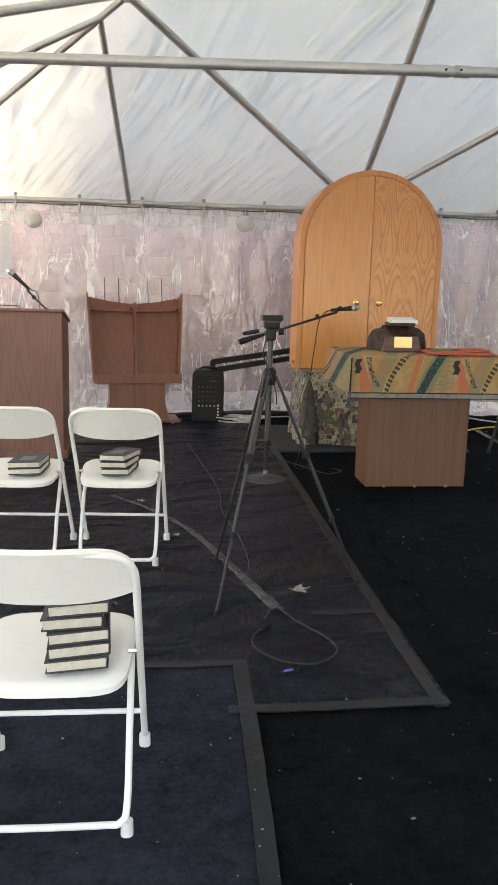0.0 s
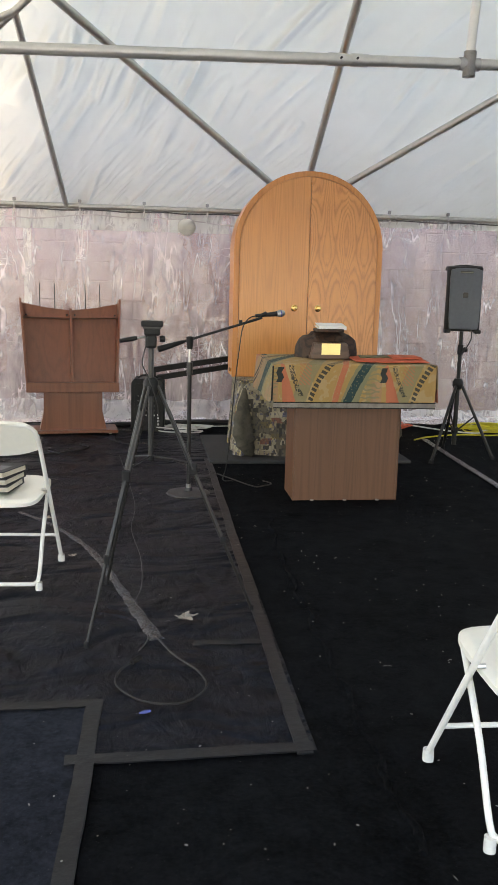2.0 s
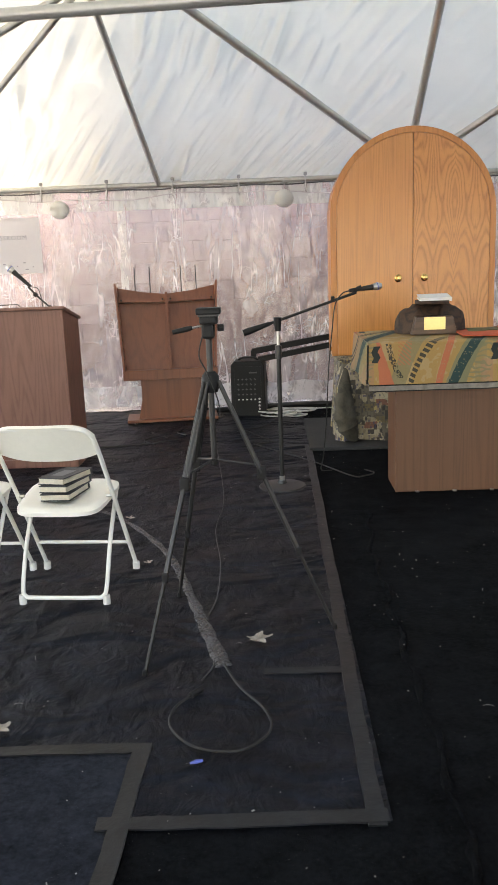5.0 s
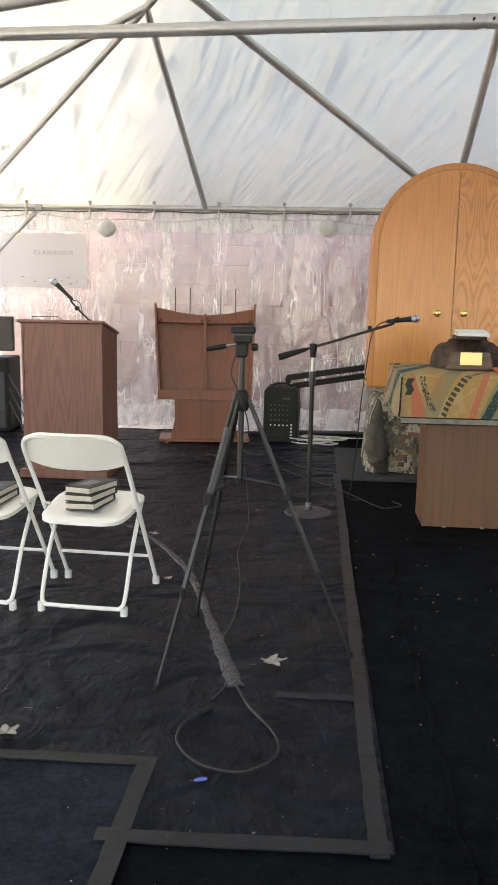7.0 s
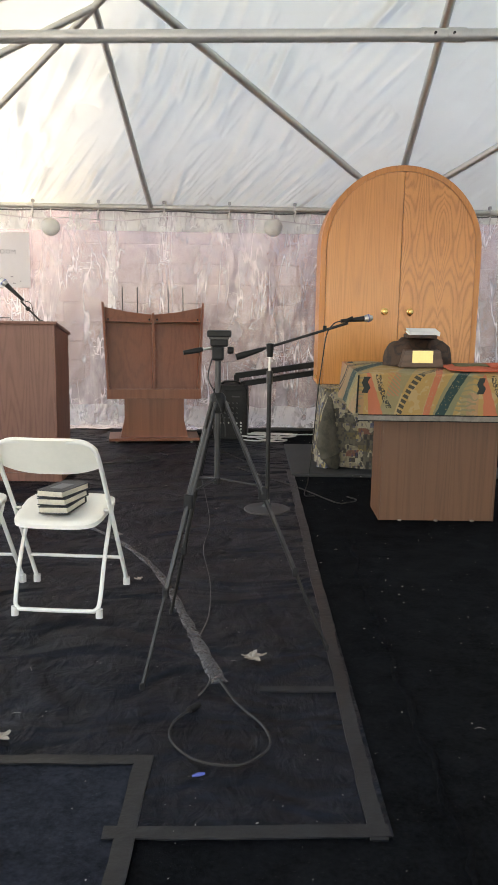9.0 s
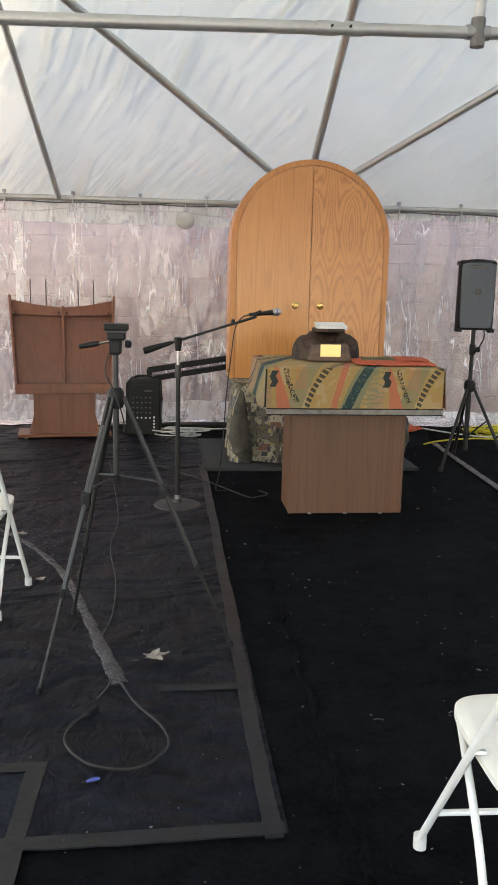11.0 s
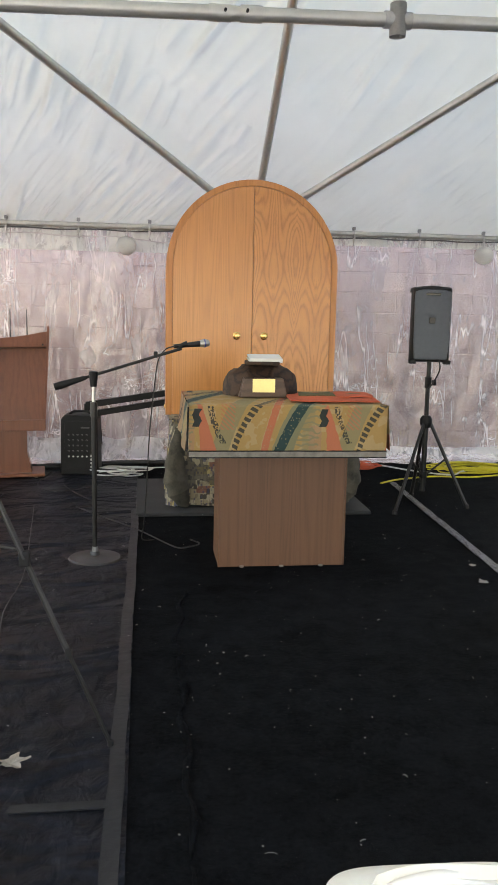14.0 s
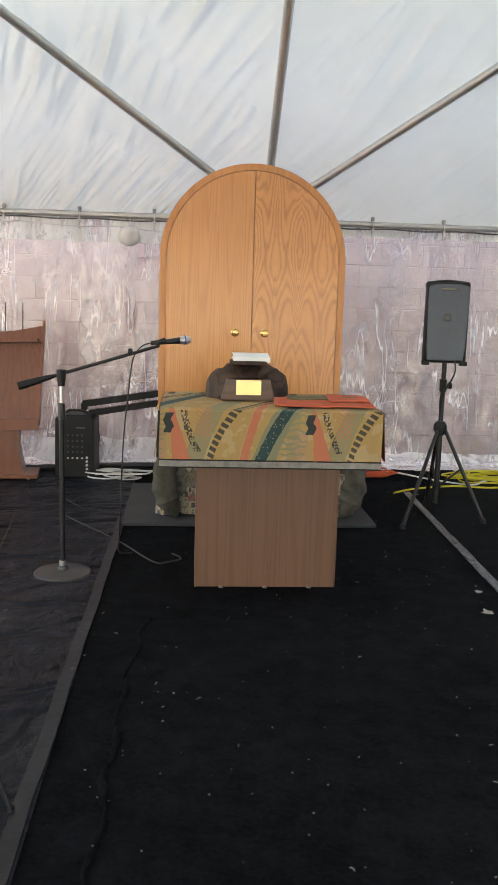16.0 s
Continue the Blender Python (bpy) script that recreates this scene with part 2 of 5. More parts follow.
def make_tapestry():
    """Printed cloth: slanting, curving bands of muted colour that repeat, with dark dashes and dots."""
    m = Nodes("tapestry_cloth")
    sep = m.n("SeparateXYZ")
    m.link(m.coords(), sep.inputs[0])
    x = sep.outputs[0]
    # h runs from the hem (0) to the front edge (1) and on over the top
    h = m.math('ADD', m.math('DIVIDE', m.math('ADD', sep.outputs[2], 0.07), 0.235), m.math('MULTIPLY', sep.outputs[1], 2.4))
    wobble = m.math('MULTIPLY', m.math('SUBTRACT', m.noise(m.coords(), 26, 3), 0.5), 0.030)
    u0 = m.math('ADD', m.math('DIVIDE', m.math('ADD', x, 0.509 + 6.57), 0.657), wobble)
    ochre, sand, sage = (0.40, 0.245, 0.090), (0.43, 0.29, 0.145), (0.215, 0.200, 0.115)
    salmon, rose, teal, ink = (0.50, 0.150, 0.080), (0.37, 0.19, 0.125), (0.020, 0.052, 0.050), (0.028, 0.034, 0.032)

    def lane(lean, bend, start, width, taper=0.0):
        """1 inside a band that leans and bends as it climbs the cloth."""
        shift = m.math('ADD', m.math('MULTIPLY', h, lean), m.math('MULTIPLY', m.math('MULTIPLY', h, h), bend))
        f = m.math('FRACT', m.math('SUBTRACT', m.math('SUBTRACT', u0, shift), start))
        return m.math('LESS_THAN', f, m.math('ADD', width, m.math('MULTIPLY', h, taper))), f

    def between(val, lo, hi):
        return m.math('MULTIPLY', m.math('GREATER_THAN', val, lo), m.math('LESS_THAN', val, hi))
    row = m.math('MODULO', h, 2.0)
    cloud = m.noise(m.coords(), 13, 2)
    col = m.mix(m.math('GREATER_THAN', cloud, 0.55), ochre, sand)
    def paint(mask, colour, amount=1.0):
        return m.mix(m.math('MULTIPLY', mask, amount), col, colour)
    col = paint(lane(0.10, 0.04, 0.16, 0.14)[0], sage, 0.75)
    hatch = m.math('GREATER_THAN', m.math('SINE', m.math('ADD', m.math('MULTIPLY', x, 240), m.math('MULTIPLY', h, 60))), 0.2)
    col = paint(m.math('MULTIPLY', lane(0.02, 0.0, 0.22, 0.11)[0], m.math('MULTIPLY', hatch, between(row, 0.45, 1.2))), salmon, 0.6)
    col = paint(lane(-0.01, -0.01, 0.075, 0.125, -0.095)[0], salmon)
    col = paint(lane(0.10, 0.06, 0.64, 0.17)[0], sage)
    col = paint(lane(0.07, 0.03, 0.55, 0.060)[0], salmon)
    col = paint(lane(0.07, 0.03, 0.545, 0.005)[0], sand)
    col = paint(lane(0.0, 0.0, 0.88, 0.10)[0], sage, 0.45)
    col = paint(m.math('MULTIPLY', lane(0.0, 0.0, 0.93, 0.10)[0], m.math('LESS_THAN', m.math('PINGPONG', row, 1.0), 0.55)), rose, 0.55)
    # swirls on the sage grounds
    swirl = m.n("TexWave", wave_type='RINGS')
    swirl.inputs["Scale"].default_value, swirl.inputs["Distortion"].default_value = 11, 9
    m.link(m.coords(), swirl.inputs["Vector"])
    col = paint(m.math('MULTIPLY', m.math('GREATER_THAN', swirl.outputs[1], 0.70), lane(0.05, 0.02, 0.80, 0.20)[0]), sage, 0.8)
    # the dark dotted band, the dashed arc, the squiggle and the zigzag leaf
    teal_mask = lane(0.13, 0.05, 0.66, 0.085, 0.01)[0]
    col = paint(teal_mask, teal)
    dots = m.n("TexVoronoi")
    dots.inputs["Scale"].default_value = 66
    m.link(m.coords(), dots.inputs["Vector"])
    spot = m.math('LESS_THAN', dots.outputs["Distance"], 0.22)
    col = paint(m.math('MULTIPLY', spot, m.math('MAXIMUM', teal_mask, lane(0.07, 0.03, 0.55, 0.060)[0])), (0.36, 0.28, 0.15), 0.6)
    arc = lane(0.06, 0.11, 0.32, 0.040, 0.035)[0]
    dash = m.math('GREATER_THAN', m.math('SINE', m.math('ADD', m.math('MULTIPLY', h, 42), m.math('MULTIPLY', x, 95))), -0.35)
    col = paint(m.math('MULTIPLY', arc, dash), ink, 0.9)
    worm = m.math('GREATER_THAN', m.math('SINE', m.math('ADD', m.math('MULTIPLY', m.noise(m.coords(), 30, 2), 34), m.math('MULTIPLY', h, 20))), 0.0)
    bent = m.math('MULTIPLY', lane(-0.24, 0.10, 0.27, 0.045)[0], between(row, 0.15, 0.98))
    col = paint(m.math('MULTIPLY', bent, worm), ink, 0.9)
    zig = m.math('ADD', 0.008, m.math('MULTIPLY', m.math('PINGPONG', h, 0.13), 0.16))
    f0 = m.math('FRACT', u0)
    leaf_mask = m.math('MULTIPLY', m.math('LESS_THAN', m.math('ABSOLUTE', m.math('SUBTRACT', f0, m.math('ADD', 0.03, zig))), 0.027), between(row, 0.52, 0.92))
    col = paint(leaf_mask, ink)
    thread = m.noise(m.coords((1, 1, 6)), 260, 2)
    col = m.mix(0.28, col, m.ramp(thread, [(0.3, (0.4, 0.4, 0.4)), (0.7, (1, 1, 1))]), 'MULTIPLY')
    return m.set(col, 0.9, 0.0, m.bump(m.math('ADD', thread, m.noise(m.coords(), 25, 3)), 0.25, 0.003))


def make_house_print():
    """Woven cover: small houses, arches and paths in beige, slate, blue and brown."""
    m = Nodes("village_print_cloth")
    v = m.coords()
    def cells(scale, rnd, stretch):
        q = m.n("TexVoronoi", distance='CHEBYCHEV')
        q.inputs["Scale"].default_value, q.inputs["Randomness"].default_value = scale, rnd
        m.link(m.coords(stretch), q.inputs["Vector"])
        c = m.n("SeparateColor")
        m.link(q.outputs["Color"], c.inputs[0])
        return q.outputs["Distance"], c.outputs
    _, big = cells(14, 0.5, (0.8, 1, 1.6))
    col = m.ramp(big[0], [(0, (0.36, 0.31, 0.22)), (0.30, (0.30, 0.25, 0.17)), (0.52, (0.42, 0.36, 0.26)), (0.72, (0.15, 0.155, 0.21)), (0.79, (0.27, 0.20, 0.13)), (0.86, (0.40, 0.30, 0.13)), (0.94, (0.22, 0.10, 0.07))], 'CONSTANT')
    d2, small = cells(46, 0.3, (1, 1, 0.65))
    col = m.mix(m.math('MULTIPLY', m.math('GREATER_THAN', small[1], 0.86), 0.85), col, (0.028, 0.025, 0.028))
    col = m.mix(m.math('MULTIPLY', m.math('LESS_THAN', small[1], 0.12), 0.6), col, (0.34, 0.29, 0.19))
    col = m.mix(m.math('MULTIPLY', m.math('GREATER_THAN', d2, 0.47), 0.35), col, (0.05, 0.045, 0.04))
    _, win = cells(85, 0.2, (1, 1, 0.7))
    col = m.mix(m.math('MULTIPLY', m.math('GREATER_THAN', win[2], 0.86), 0.7), col, (0.06, 0.06, 0.11))
    wv = m.n("TexWave", wave_type='RINGS')
    wv.inputs["Scale"].default_value, wv.inputs["Distortion"].default_value = 6, 5
    m.link(v, wv.inputs["Vector"])
    col = m.mix(m.math('MULTIPLY', m.math('GREATER_THAN', wv.outputs[1], 0.88), 0.7), col, (0.05, 0.045, 0.04))
    return m.set(col, 0.92, 0.0, m.bump(m.noise(v, 120, 3), 0.2, 0.003))


def make_block():
    m = Nodes("painted_block")
    v = m.coords()
    info = m.n("ObjectInfo")
    fine, mid = m.noise(v, 55, 5, 0.7), m.noise(v, 6, 4, 0.6)
    k = m.math('ADD', m.math('MULTIPLY', fine, 0.35), m.math('ADD', m.math('MULTIPLY', mid, 0.35), m.math('MULTIPLY', info.outputs["Random"], 0.12)))
    col = m.ramp(k, [(0.3, (0.36, 0.265, 0.250)), (0.7, (0.46, 0.345, 0.325))])
    return m.set(col, 0.9, 0.0, m.bump(fine, 0.5, 0.01))


def make_thin_white(name, color, through_light):
    m = Nodes(name)
    fine = m.noise(m.coords(), 90, 4)
    col = m.ramp(fine, [(0.3, tuple(c * 0.96 for c in color)), (0.7, color)])
    d, t, x = m.n("BsdfDiffuse"), m.n("BsdfTranslucent"), m.n("MixShader")
    m.link(col, d.inputs[0]), m.link(col, t.inputs[0])
    x.inputs[0].default_value = through_light
    m.link(d.outputs[0], x.inputs[1]), m.link(t.outputs[0], x.inputs[2])
    m.link(x.outputs[0], m.out.inputs["Surface"])
    return m.mat


VINYL = make_thin_white("white_vinyl", (0.88, 0.88, 0.87), 0.5)
LANTERN = make_thin_white("lantern_paper", (0.86, 0.86, 0.83), 0.4)
FABRIC = make_fabric()
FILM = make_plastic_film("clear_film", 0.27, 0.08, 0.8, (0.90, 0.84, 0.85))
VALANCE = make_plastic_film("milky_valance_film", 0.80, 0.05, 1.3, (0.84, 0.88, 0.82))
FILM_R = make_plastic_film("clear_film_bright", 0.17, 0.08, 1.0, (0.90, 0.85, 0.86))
MILKY = make_plastic_film("milky_film", 0.9, 0.05)
CARPET = make_carpet("black_pile_carpet", (0.0006, 0.0007, 0.0009), (0.0122, 0.0137, 0.0165), 1.0, spec=0.045)
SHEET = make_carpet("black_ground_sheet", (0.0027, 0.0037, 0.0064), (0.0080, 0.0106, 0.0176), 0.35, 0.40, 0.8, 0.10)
TURF = make_carpet("black_turf", (0.0080, 0.0098, 0.0145), (0.0400, 0.0470, 0.0640), 1.0, spec=0.10)
TAPE = plain("grey_cloth_tape", (0.0115, 0.0125, 0.0148), 0.38, 0, 0.8, 7, 0.3, 0.25)
SILVER_TAPE = plain("worn_grey_tape", (0.055, 0.058, 0.066), 0.28, 0.1, 0.85, 22, 0.8)
PIPE = plain("galvanised_pipe", (0.58, 0.57, 0.53), 0.36, 0.6, 0.15, 9, 0.06)
WHITE_PIPE = plain("white_pipe", (0.74, 0.73, 0.69), 0.45, 0, 0.08)
FITTING = plain("cast_fitting", (0.40, 0.39, 0.37), 0.5, 0.4, 0.25, 20, 0.2)
BLACK = plain("black_plastic", (0.011, 0.011, 0.012), 0.5, 0, 0.3, 30, 0.1, 0.25)
SPEAKER_GRILLE = plain("grey_steel_mesh", (0.085, 0.098, 0.118), 0.5, 0.2, 0.12, 160, 0.12)
GRILLE = plain("dark_grille", (0.055, 0.061, 0.069), 0.55, 0.2, 0.3, 160, 0.6)
BLACK_METAL = plain("black_metal", (0.013, 0.0125, 0.0125), 0.42, 0.2, 0.3, 40, 0.05)
GUNMETAL = plain("grey_anodised_metal", (0.045, 0.044, 0.044), 0.34, 0.5, 0.12, 10, 0.008)
STEEL = plain("bright_steel", (0.55, 0.54, 0.52), 0.3, 1.0, 0.1)
BRASS = plain("polished_brass", (0.72, 0.50, 0.20), 0.22, 1.0, 0.1)
GOLD = plain("gold_plate", (0.80, 0.62, 0.28), 0.32, 0.6, 0.1)
CHAIR = plain("white_resin", (0.83, 0.81, 0.74), 0.42, 0, 0.05, 12, 0.03)
CHAIR_METAL = plain("white_enamelled_tube", (0.80, 0.79, 0.75), 0.36, 0, 0.07, 12, 0.03)
RUBBER = plain("white_rubber", (0.66, 0.65, 0.62), 0.6, 0, 0.1)
OAK = wood("oak_straight", (0.55, 0.205, 0.054), (0.74, 0.310, 0.094), 26, 0.025, 6.0, 0.30, seed=2.0, coat=0.4, figure=0.55)
OAK_CATH = wood("oak_cathedral", (0.50, 0.170, 0.042), (0.74, 0.310, 0.094), 34, 0.20, 3.6, 0.30, seed=7.3, coat=0.4, mirror=0.155, figure=0.85)
OAK_TRIM = wood("oak_trim", (0.50, 0.175, 0.046), (0.66, 0.262, 0.076), 14, 0.05, 6.0, 0.36, seed=4.4, figure=0.6)
WALNUT = wood("walnut_veneer", (0.100, 0.041, 0.021), (0.168, 0.073, 0.037), 12, 0.022, 8.0, 0.5, seed=11.0, coat=0.05, figure=0.45)
LAMINATE = wood("brown_laminate", (0.150, 0.062, 0.045), (0.245, 0.112, 0.083), 16, 0.11, 5.0, 0.45, seed=16.0, coat=0.05, figure=0.6)
MAHOGANY = wood("mahogany", (0.125, 0.034, 0.017), (0.235, 0.075, 0.036), 8, 0.02, 6.0, 0.34, seed=21.0, figure=0.35)
BURL = wood("dark_burl", (0.012, 0.006, 0.004), (0.060, 0.028, 0.015), 5, 0.8, 10, 0.7, seed=31.0, coat=0.0)
BLOCK_WOOD = wood("dark_wood", (0.06, 0.028, 0.017), (0.11, 0.055, 0.034), 5, 0.2, 7, 0.45, "x", seed=33.0)
TAPESTRY = make_tapestry()
HOUSES = make_house_print()
SACK = plain("dull_printed_cloth", (0.075, 0.066, 0.050), 0.92, 0, 0.85, 40, 0.3)
FRINGE = plain("grey_woven_border", (0.25, 0.225, 0.20), 0.95, 0, 0.4, 90, 0.4)
ORANGE_CLOTH = plain("orange_cloth", (0.55, 0.105, 0.05), 0.9, 0, 0.2, 40, 0.3)
SAGE_CLOTH = plain("olive_cloth", (0.13, 0.12, 0.06), 0.9, 0, 0.3, 40, 0.3)
PAPER = plain("page_block", (0.62, 0.57, 0.46), 0.85, 0, 0.15, 200, 0.3)
WHITE = plain("white_paper", (0.80, 0.80, 0.79), 0.7, 0, 0.03)
BOOK = plain("dark_book_cloth", (0.035, 0.036, 0.042), 0.6, 0, 0.25, 60, 0.1)
BOOK_LABEL = plain("grey_stamp", (0.16, 0.165, 0.175), 0.6, 0, 0.2)
CORD = plain("black_cord", (0.012, 0.012, 0.012), 0.5, 0, 0.2)
GREY_CORD = plain("grey_cord", (0.07, 0.07, 0.072), 0.5, 0, 0.2)
WHITE_CORD = plain("white_cord", (0.60, 0.59, 0.57), 0.5, 0, 0.1)
ORANGE_CORD = plain("orange_cord", (0.62, 0.10, 0.035), 0.5, 0, 0.1)
YELLOW_CORD = plain("yellow_cord", (0.60, 0.50, 0.03), 0.5, 0, 0.1)
BLUE = plain("blue_plastic", (0.06, 0.09, 0.36), 0.4, 0, 0.1)
CRUMB = plain("pale_crumb", (0.30, 0.295, 0.28), 0.9, 0, 0.3)
LEAF = plain("dry_leaf", (0.60, 0.55, 0.48), 0.85, 0, 0.3, 60, 0.3)
SLAB = plain("grey_board", (0.032, 0.033, 0.035), 0.8, 0, 0.3, 20, 0.2)
BLOCKS = make_block()
MORTAR = plain("mortar", (0.36, 0.27, 0.255), 0.95, 0, 0.15, 30, 0.4)
CONCRETE = plain("pale_concrete", (0.42, 0.41, 0.39), 0.9, 0, 0.2, 3, 0.3)
STUCCO = plain("pale_stucco", (0.60, 0.57, 0.53), 0.9, 0, 0.1, 6, 0.3)
GREY_INK = plain("grey_ink", (0.40, 0.40, 0.41), 0.7, 0, 0.05)
GLASS_BLACK = plain("black_screen", (0.008, 0.008, 0.009), 0.15, 0, 0.1)


# ---- mesh helpers ----
def part(name, bm, material, parent=None, label="", smooth=False):
    """Links a bmesh as one mesh object, under a thing or a part if one is given."""
    bmesh.ops.recalc_face_normals(bm, faces=bm.faces)
    me = bpy.data.meshes.new(name)
    bm.to_mesh(me)
    bm.free()
    me.materials.append(material)
    if smooth:
        me.shade_smooth()
        me.set_sharp_from_angle(angle=radians(40))
    ob = new(name, me)
    if parent is not None:
        ob.parent = parent
    return tagged(ob, label)


def thing(name, m, label, category, group=""):
    ob = new(name)
    ob.empty_display_size = 0.1
    ob.matrix_world = m
    return tagged(ob, label, category, group)


def box(centre, size, bevel=0.0, seg=2, bm=None, rot=None):
    bm = bm or bmesh.new()
    m = Matrix.Translation(centre) @ (rot or Matrix()) @ Matrix.Diagonal((*size, 1))
    vs = bmesh.ops.create_cube(bm, size=1.0, matrix=m)["verts"]
    if bevel:
        es = {e for v in vs for e in v.link_edges}
        bmesh.ops.bevel(bm, geom=list(es), offset=bevel, segments=seg, affect='EDGES', profile=0.5)
    return bm


def sweep(points, radius, seg=10, bm=None, closed=False, caps=True, flat=1.0):
    """A tube along a line of points; radius may be a number or one for each point."""
    bm = bm or bmesh.new()
    pts = [Vector(p) for p in points]
    n = len(pts)
    rings, up = [], None
    for i, p in enumerate(pts):
        a = pts[i - 1] if (i or closed) else p
        b = pts[(i + 1) % n] if (i < n - 1 or closed) else p
        d = (b - a).normalized()
        if up is None:
            up = d.orthogonal().normalized()
        up = (up - d * up.dot(d)).normalized()
        side = d.cross(up)
        r = radius[i] if isinstance(radius, (list, tuple)) else radius
        rings.append([bm.verts.new(p + r * (math.cos(2 * math.pi * k / seg) * up + flat * math.sin(2 * math.pi * k / seg) * side)) for k in range(seg)])
    for i in range(n if closed else n - 1):
        r0, r1 = rings[i], rings[(i + 1) % n]
        for k in range(seg):
            bm.faces.new((r0[k], r0[(k + 1) % seg], r1[(k + 1) % seg], r1[k]))
    if caps and not closed:
        bm.faces.new(rings[0]), bm.faces.new(rings[-1])
    return bm


def curve_points(points, steps=8, closed=False):
    """A smooth line through the points."""
    p = [Vector(q) for q in points]
    n, out = len(p), []
    last = n if closed else n - 1
    for i in range(last):
        if closed:
            a, b, c, d = p[i - 1], p[i], p[(i + 1) % n], p[(i + 2) % n]
        else:
            a, b, c, d = p[max(i - 1, 0)], p[i], p[i + 1], p[min(i + 2, n - 1)]
        for k in range(steps):
            t = k / steps
            out.append(0.5 * (2 * b + (c - a) * t + (2 * a - 5 * b + 4 * c - d) * t * t + (3 * b - a - 3 * c + d) * t ** 3))
    if not closed:
        out.append(p[-1])
    return out


def lathe(profile, seg=24, at=(0, 0, 0), bm=None, rot=None):
    bm = bm or bmesh.new()
    m = Matrix.Translation(at) @ (rot or Matrix())
    rings = []
    for r, z in profile:
        rings.append([bm.verts.new(m @ Vector((max(r, 0.0004) * math.cos(2 * math.pi * k / seg), max(r, 0.0004) * math.sin(2 * math.pi * k / seg), z))) for k in range(seg)])
    for r0, r1 in zip(rings, rings[1:]):
        for k in range(seg):
            bm.faces.new((r0[k], r0[(k + 1) % seg], r1[(k + 1) % seg], r1[k]))
    bm.faces.new(rings[0]), bm.faces.new(rings[-1])
    return bm


def prism(outline, depth, axis="y", bm=None, bevel=0.0):
    """A flat outline given a thickness: axis y takes (x, z) points, axis z takes (x, y), axis x takes (y, z)."""
    bm = bm or bmesh.new()
    put = {"y": lambda a, b, d: (a, d, b), "z": lambda a, b, d: (a, b, d), "x": lambda a, b, d: (d, a, b)}[axis]
    d0, d1 = depth
    f = [bm.verts.new(put(a, b, d0)) for a, b in outline]
    g = [bm.verts.new(put(a, b, d1)) for a, b in outline]
    bm.faces.new(f), bm.faces.new(list(reversed(g)))
    n = len(f)
    for i in range(n):
        bm.faces.new((f[i], g[i], g[(i + 1) % n], f[(i + 1) % n]))
    if bevel:
        bmesh.ops.recalc_face_normals(bm, faces=bm.faces)
        bmesh.ops.bevel(bm, geom=list(bm.edges), offset=bevel, segments=2, affect='EDGES', profile=0.5)
    return bm


def grid(nu, nv, at):
    """A sheet of nu x nv cells whose corners are at(u, v), u and v from 0 to 1."""
    verts = [at(i / nu, j / nv) for j in range(nv + 1) for i in range(nu + 1)]
    faces = [(j * (nu + 1) + i, j * (nu + 1) + i + 1, (j + 1) * (nu + 1) + i + 1, (j + 1) * (nu + 1) + i) for j in range(nv) for i in range(nu)]
    me = bpy.data.meshes.new("sheet")
    me.from_pydata(verts, [], faces)
    bm = bmesh.new()
    bm.from_mesh(me)
    bpy.data.meshes.remove(me)
    return bm


def structure(ob, label, category):
    return tagged(ob, label, category, kind="structure")


def fbm(x, y, z=0.0, octaves=3):
    return sum(noise.noise((x * 2 ** k, y * 2 ** k, z + 3.1 * k)) / 2 ** k for k in range(octaves))


# ---- the tent: plan ----
X0, X1, Y0, Y1 = -2.25, 6.85, -0.50, 8.60     # eaves
XM, YM = 2.30, 4.05                           # centre
EAVE, PEAK = 2.09, 4.38
SLOPE = (PEAK - EAVE) / (Y1 - YM)

# ---- ground and floor ----
g = part("ground", grid(8, 8, lambda u, v: (-300 + 600 * u, -300 + 600 * v, -0.03)), CONCRETE)
structure(g, "pale concrete paving around the tent", "ground")


def floor_at(u, v):
    x, y = X0 - 0.2 + (X1 - X0 + 0.4) * u, Y0 - 0.6 + (Y1 - Y0 + 0.55) * v
    return (x, y, 0.004 * fbm(x * 1.3, y * 1.3))


f = part("floor", grid(110, 110, floor_at), CARPET, smooth=True)
structure(f, "black pile carpet flecked with small white debris", "floor")


def sheet_at(x0, x1, y0, y1, lift=0.008, wr=0.004):
    def at(u, v):
        x, y = x0 + (x1 - x0) * u, y0 + (y1 - y0) * v
        return (x, y, lift + 0.004 * fbm(x * 1.3, y * 1.3) + wr * fbm(x * 2.2 + y, y * 5 - x * 2, 4.0))
    return at


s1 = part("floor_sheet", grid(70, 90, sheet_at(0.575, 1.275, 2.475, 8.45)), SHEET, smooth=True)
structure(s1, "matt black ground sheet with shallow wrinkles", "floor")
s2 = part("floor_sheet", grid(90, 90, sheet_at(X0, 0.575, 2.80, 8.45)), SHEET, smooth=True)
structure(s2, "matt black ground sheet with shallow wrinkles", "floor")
s3 = part("floor_turf", grid(60, 60, sheet_at(X0, 0.575, -0.9, 2.80, 0.005, 0.002)), TURF, smooth=True)
structure(s3, "black synthetic turf with a bluish sheen", "floor")


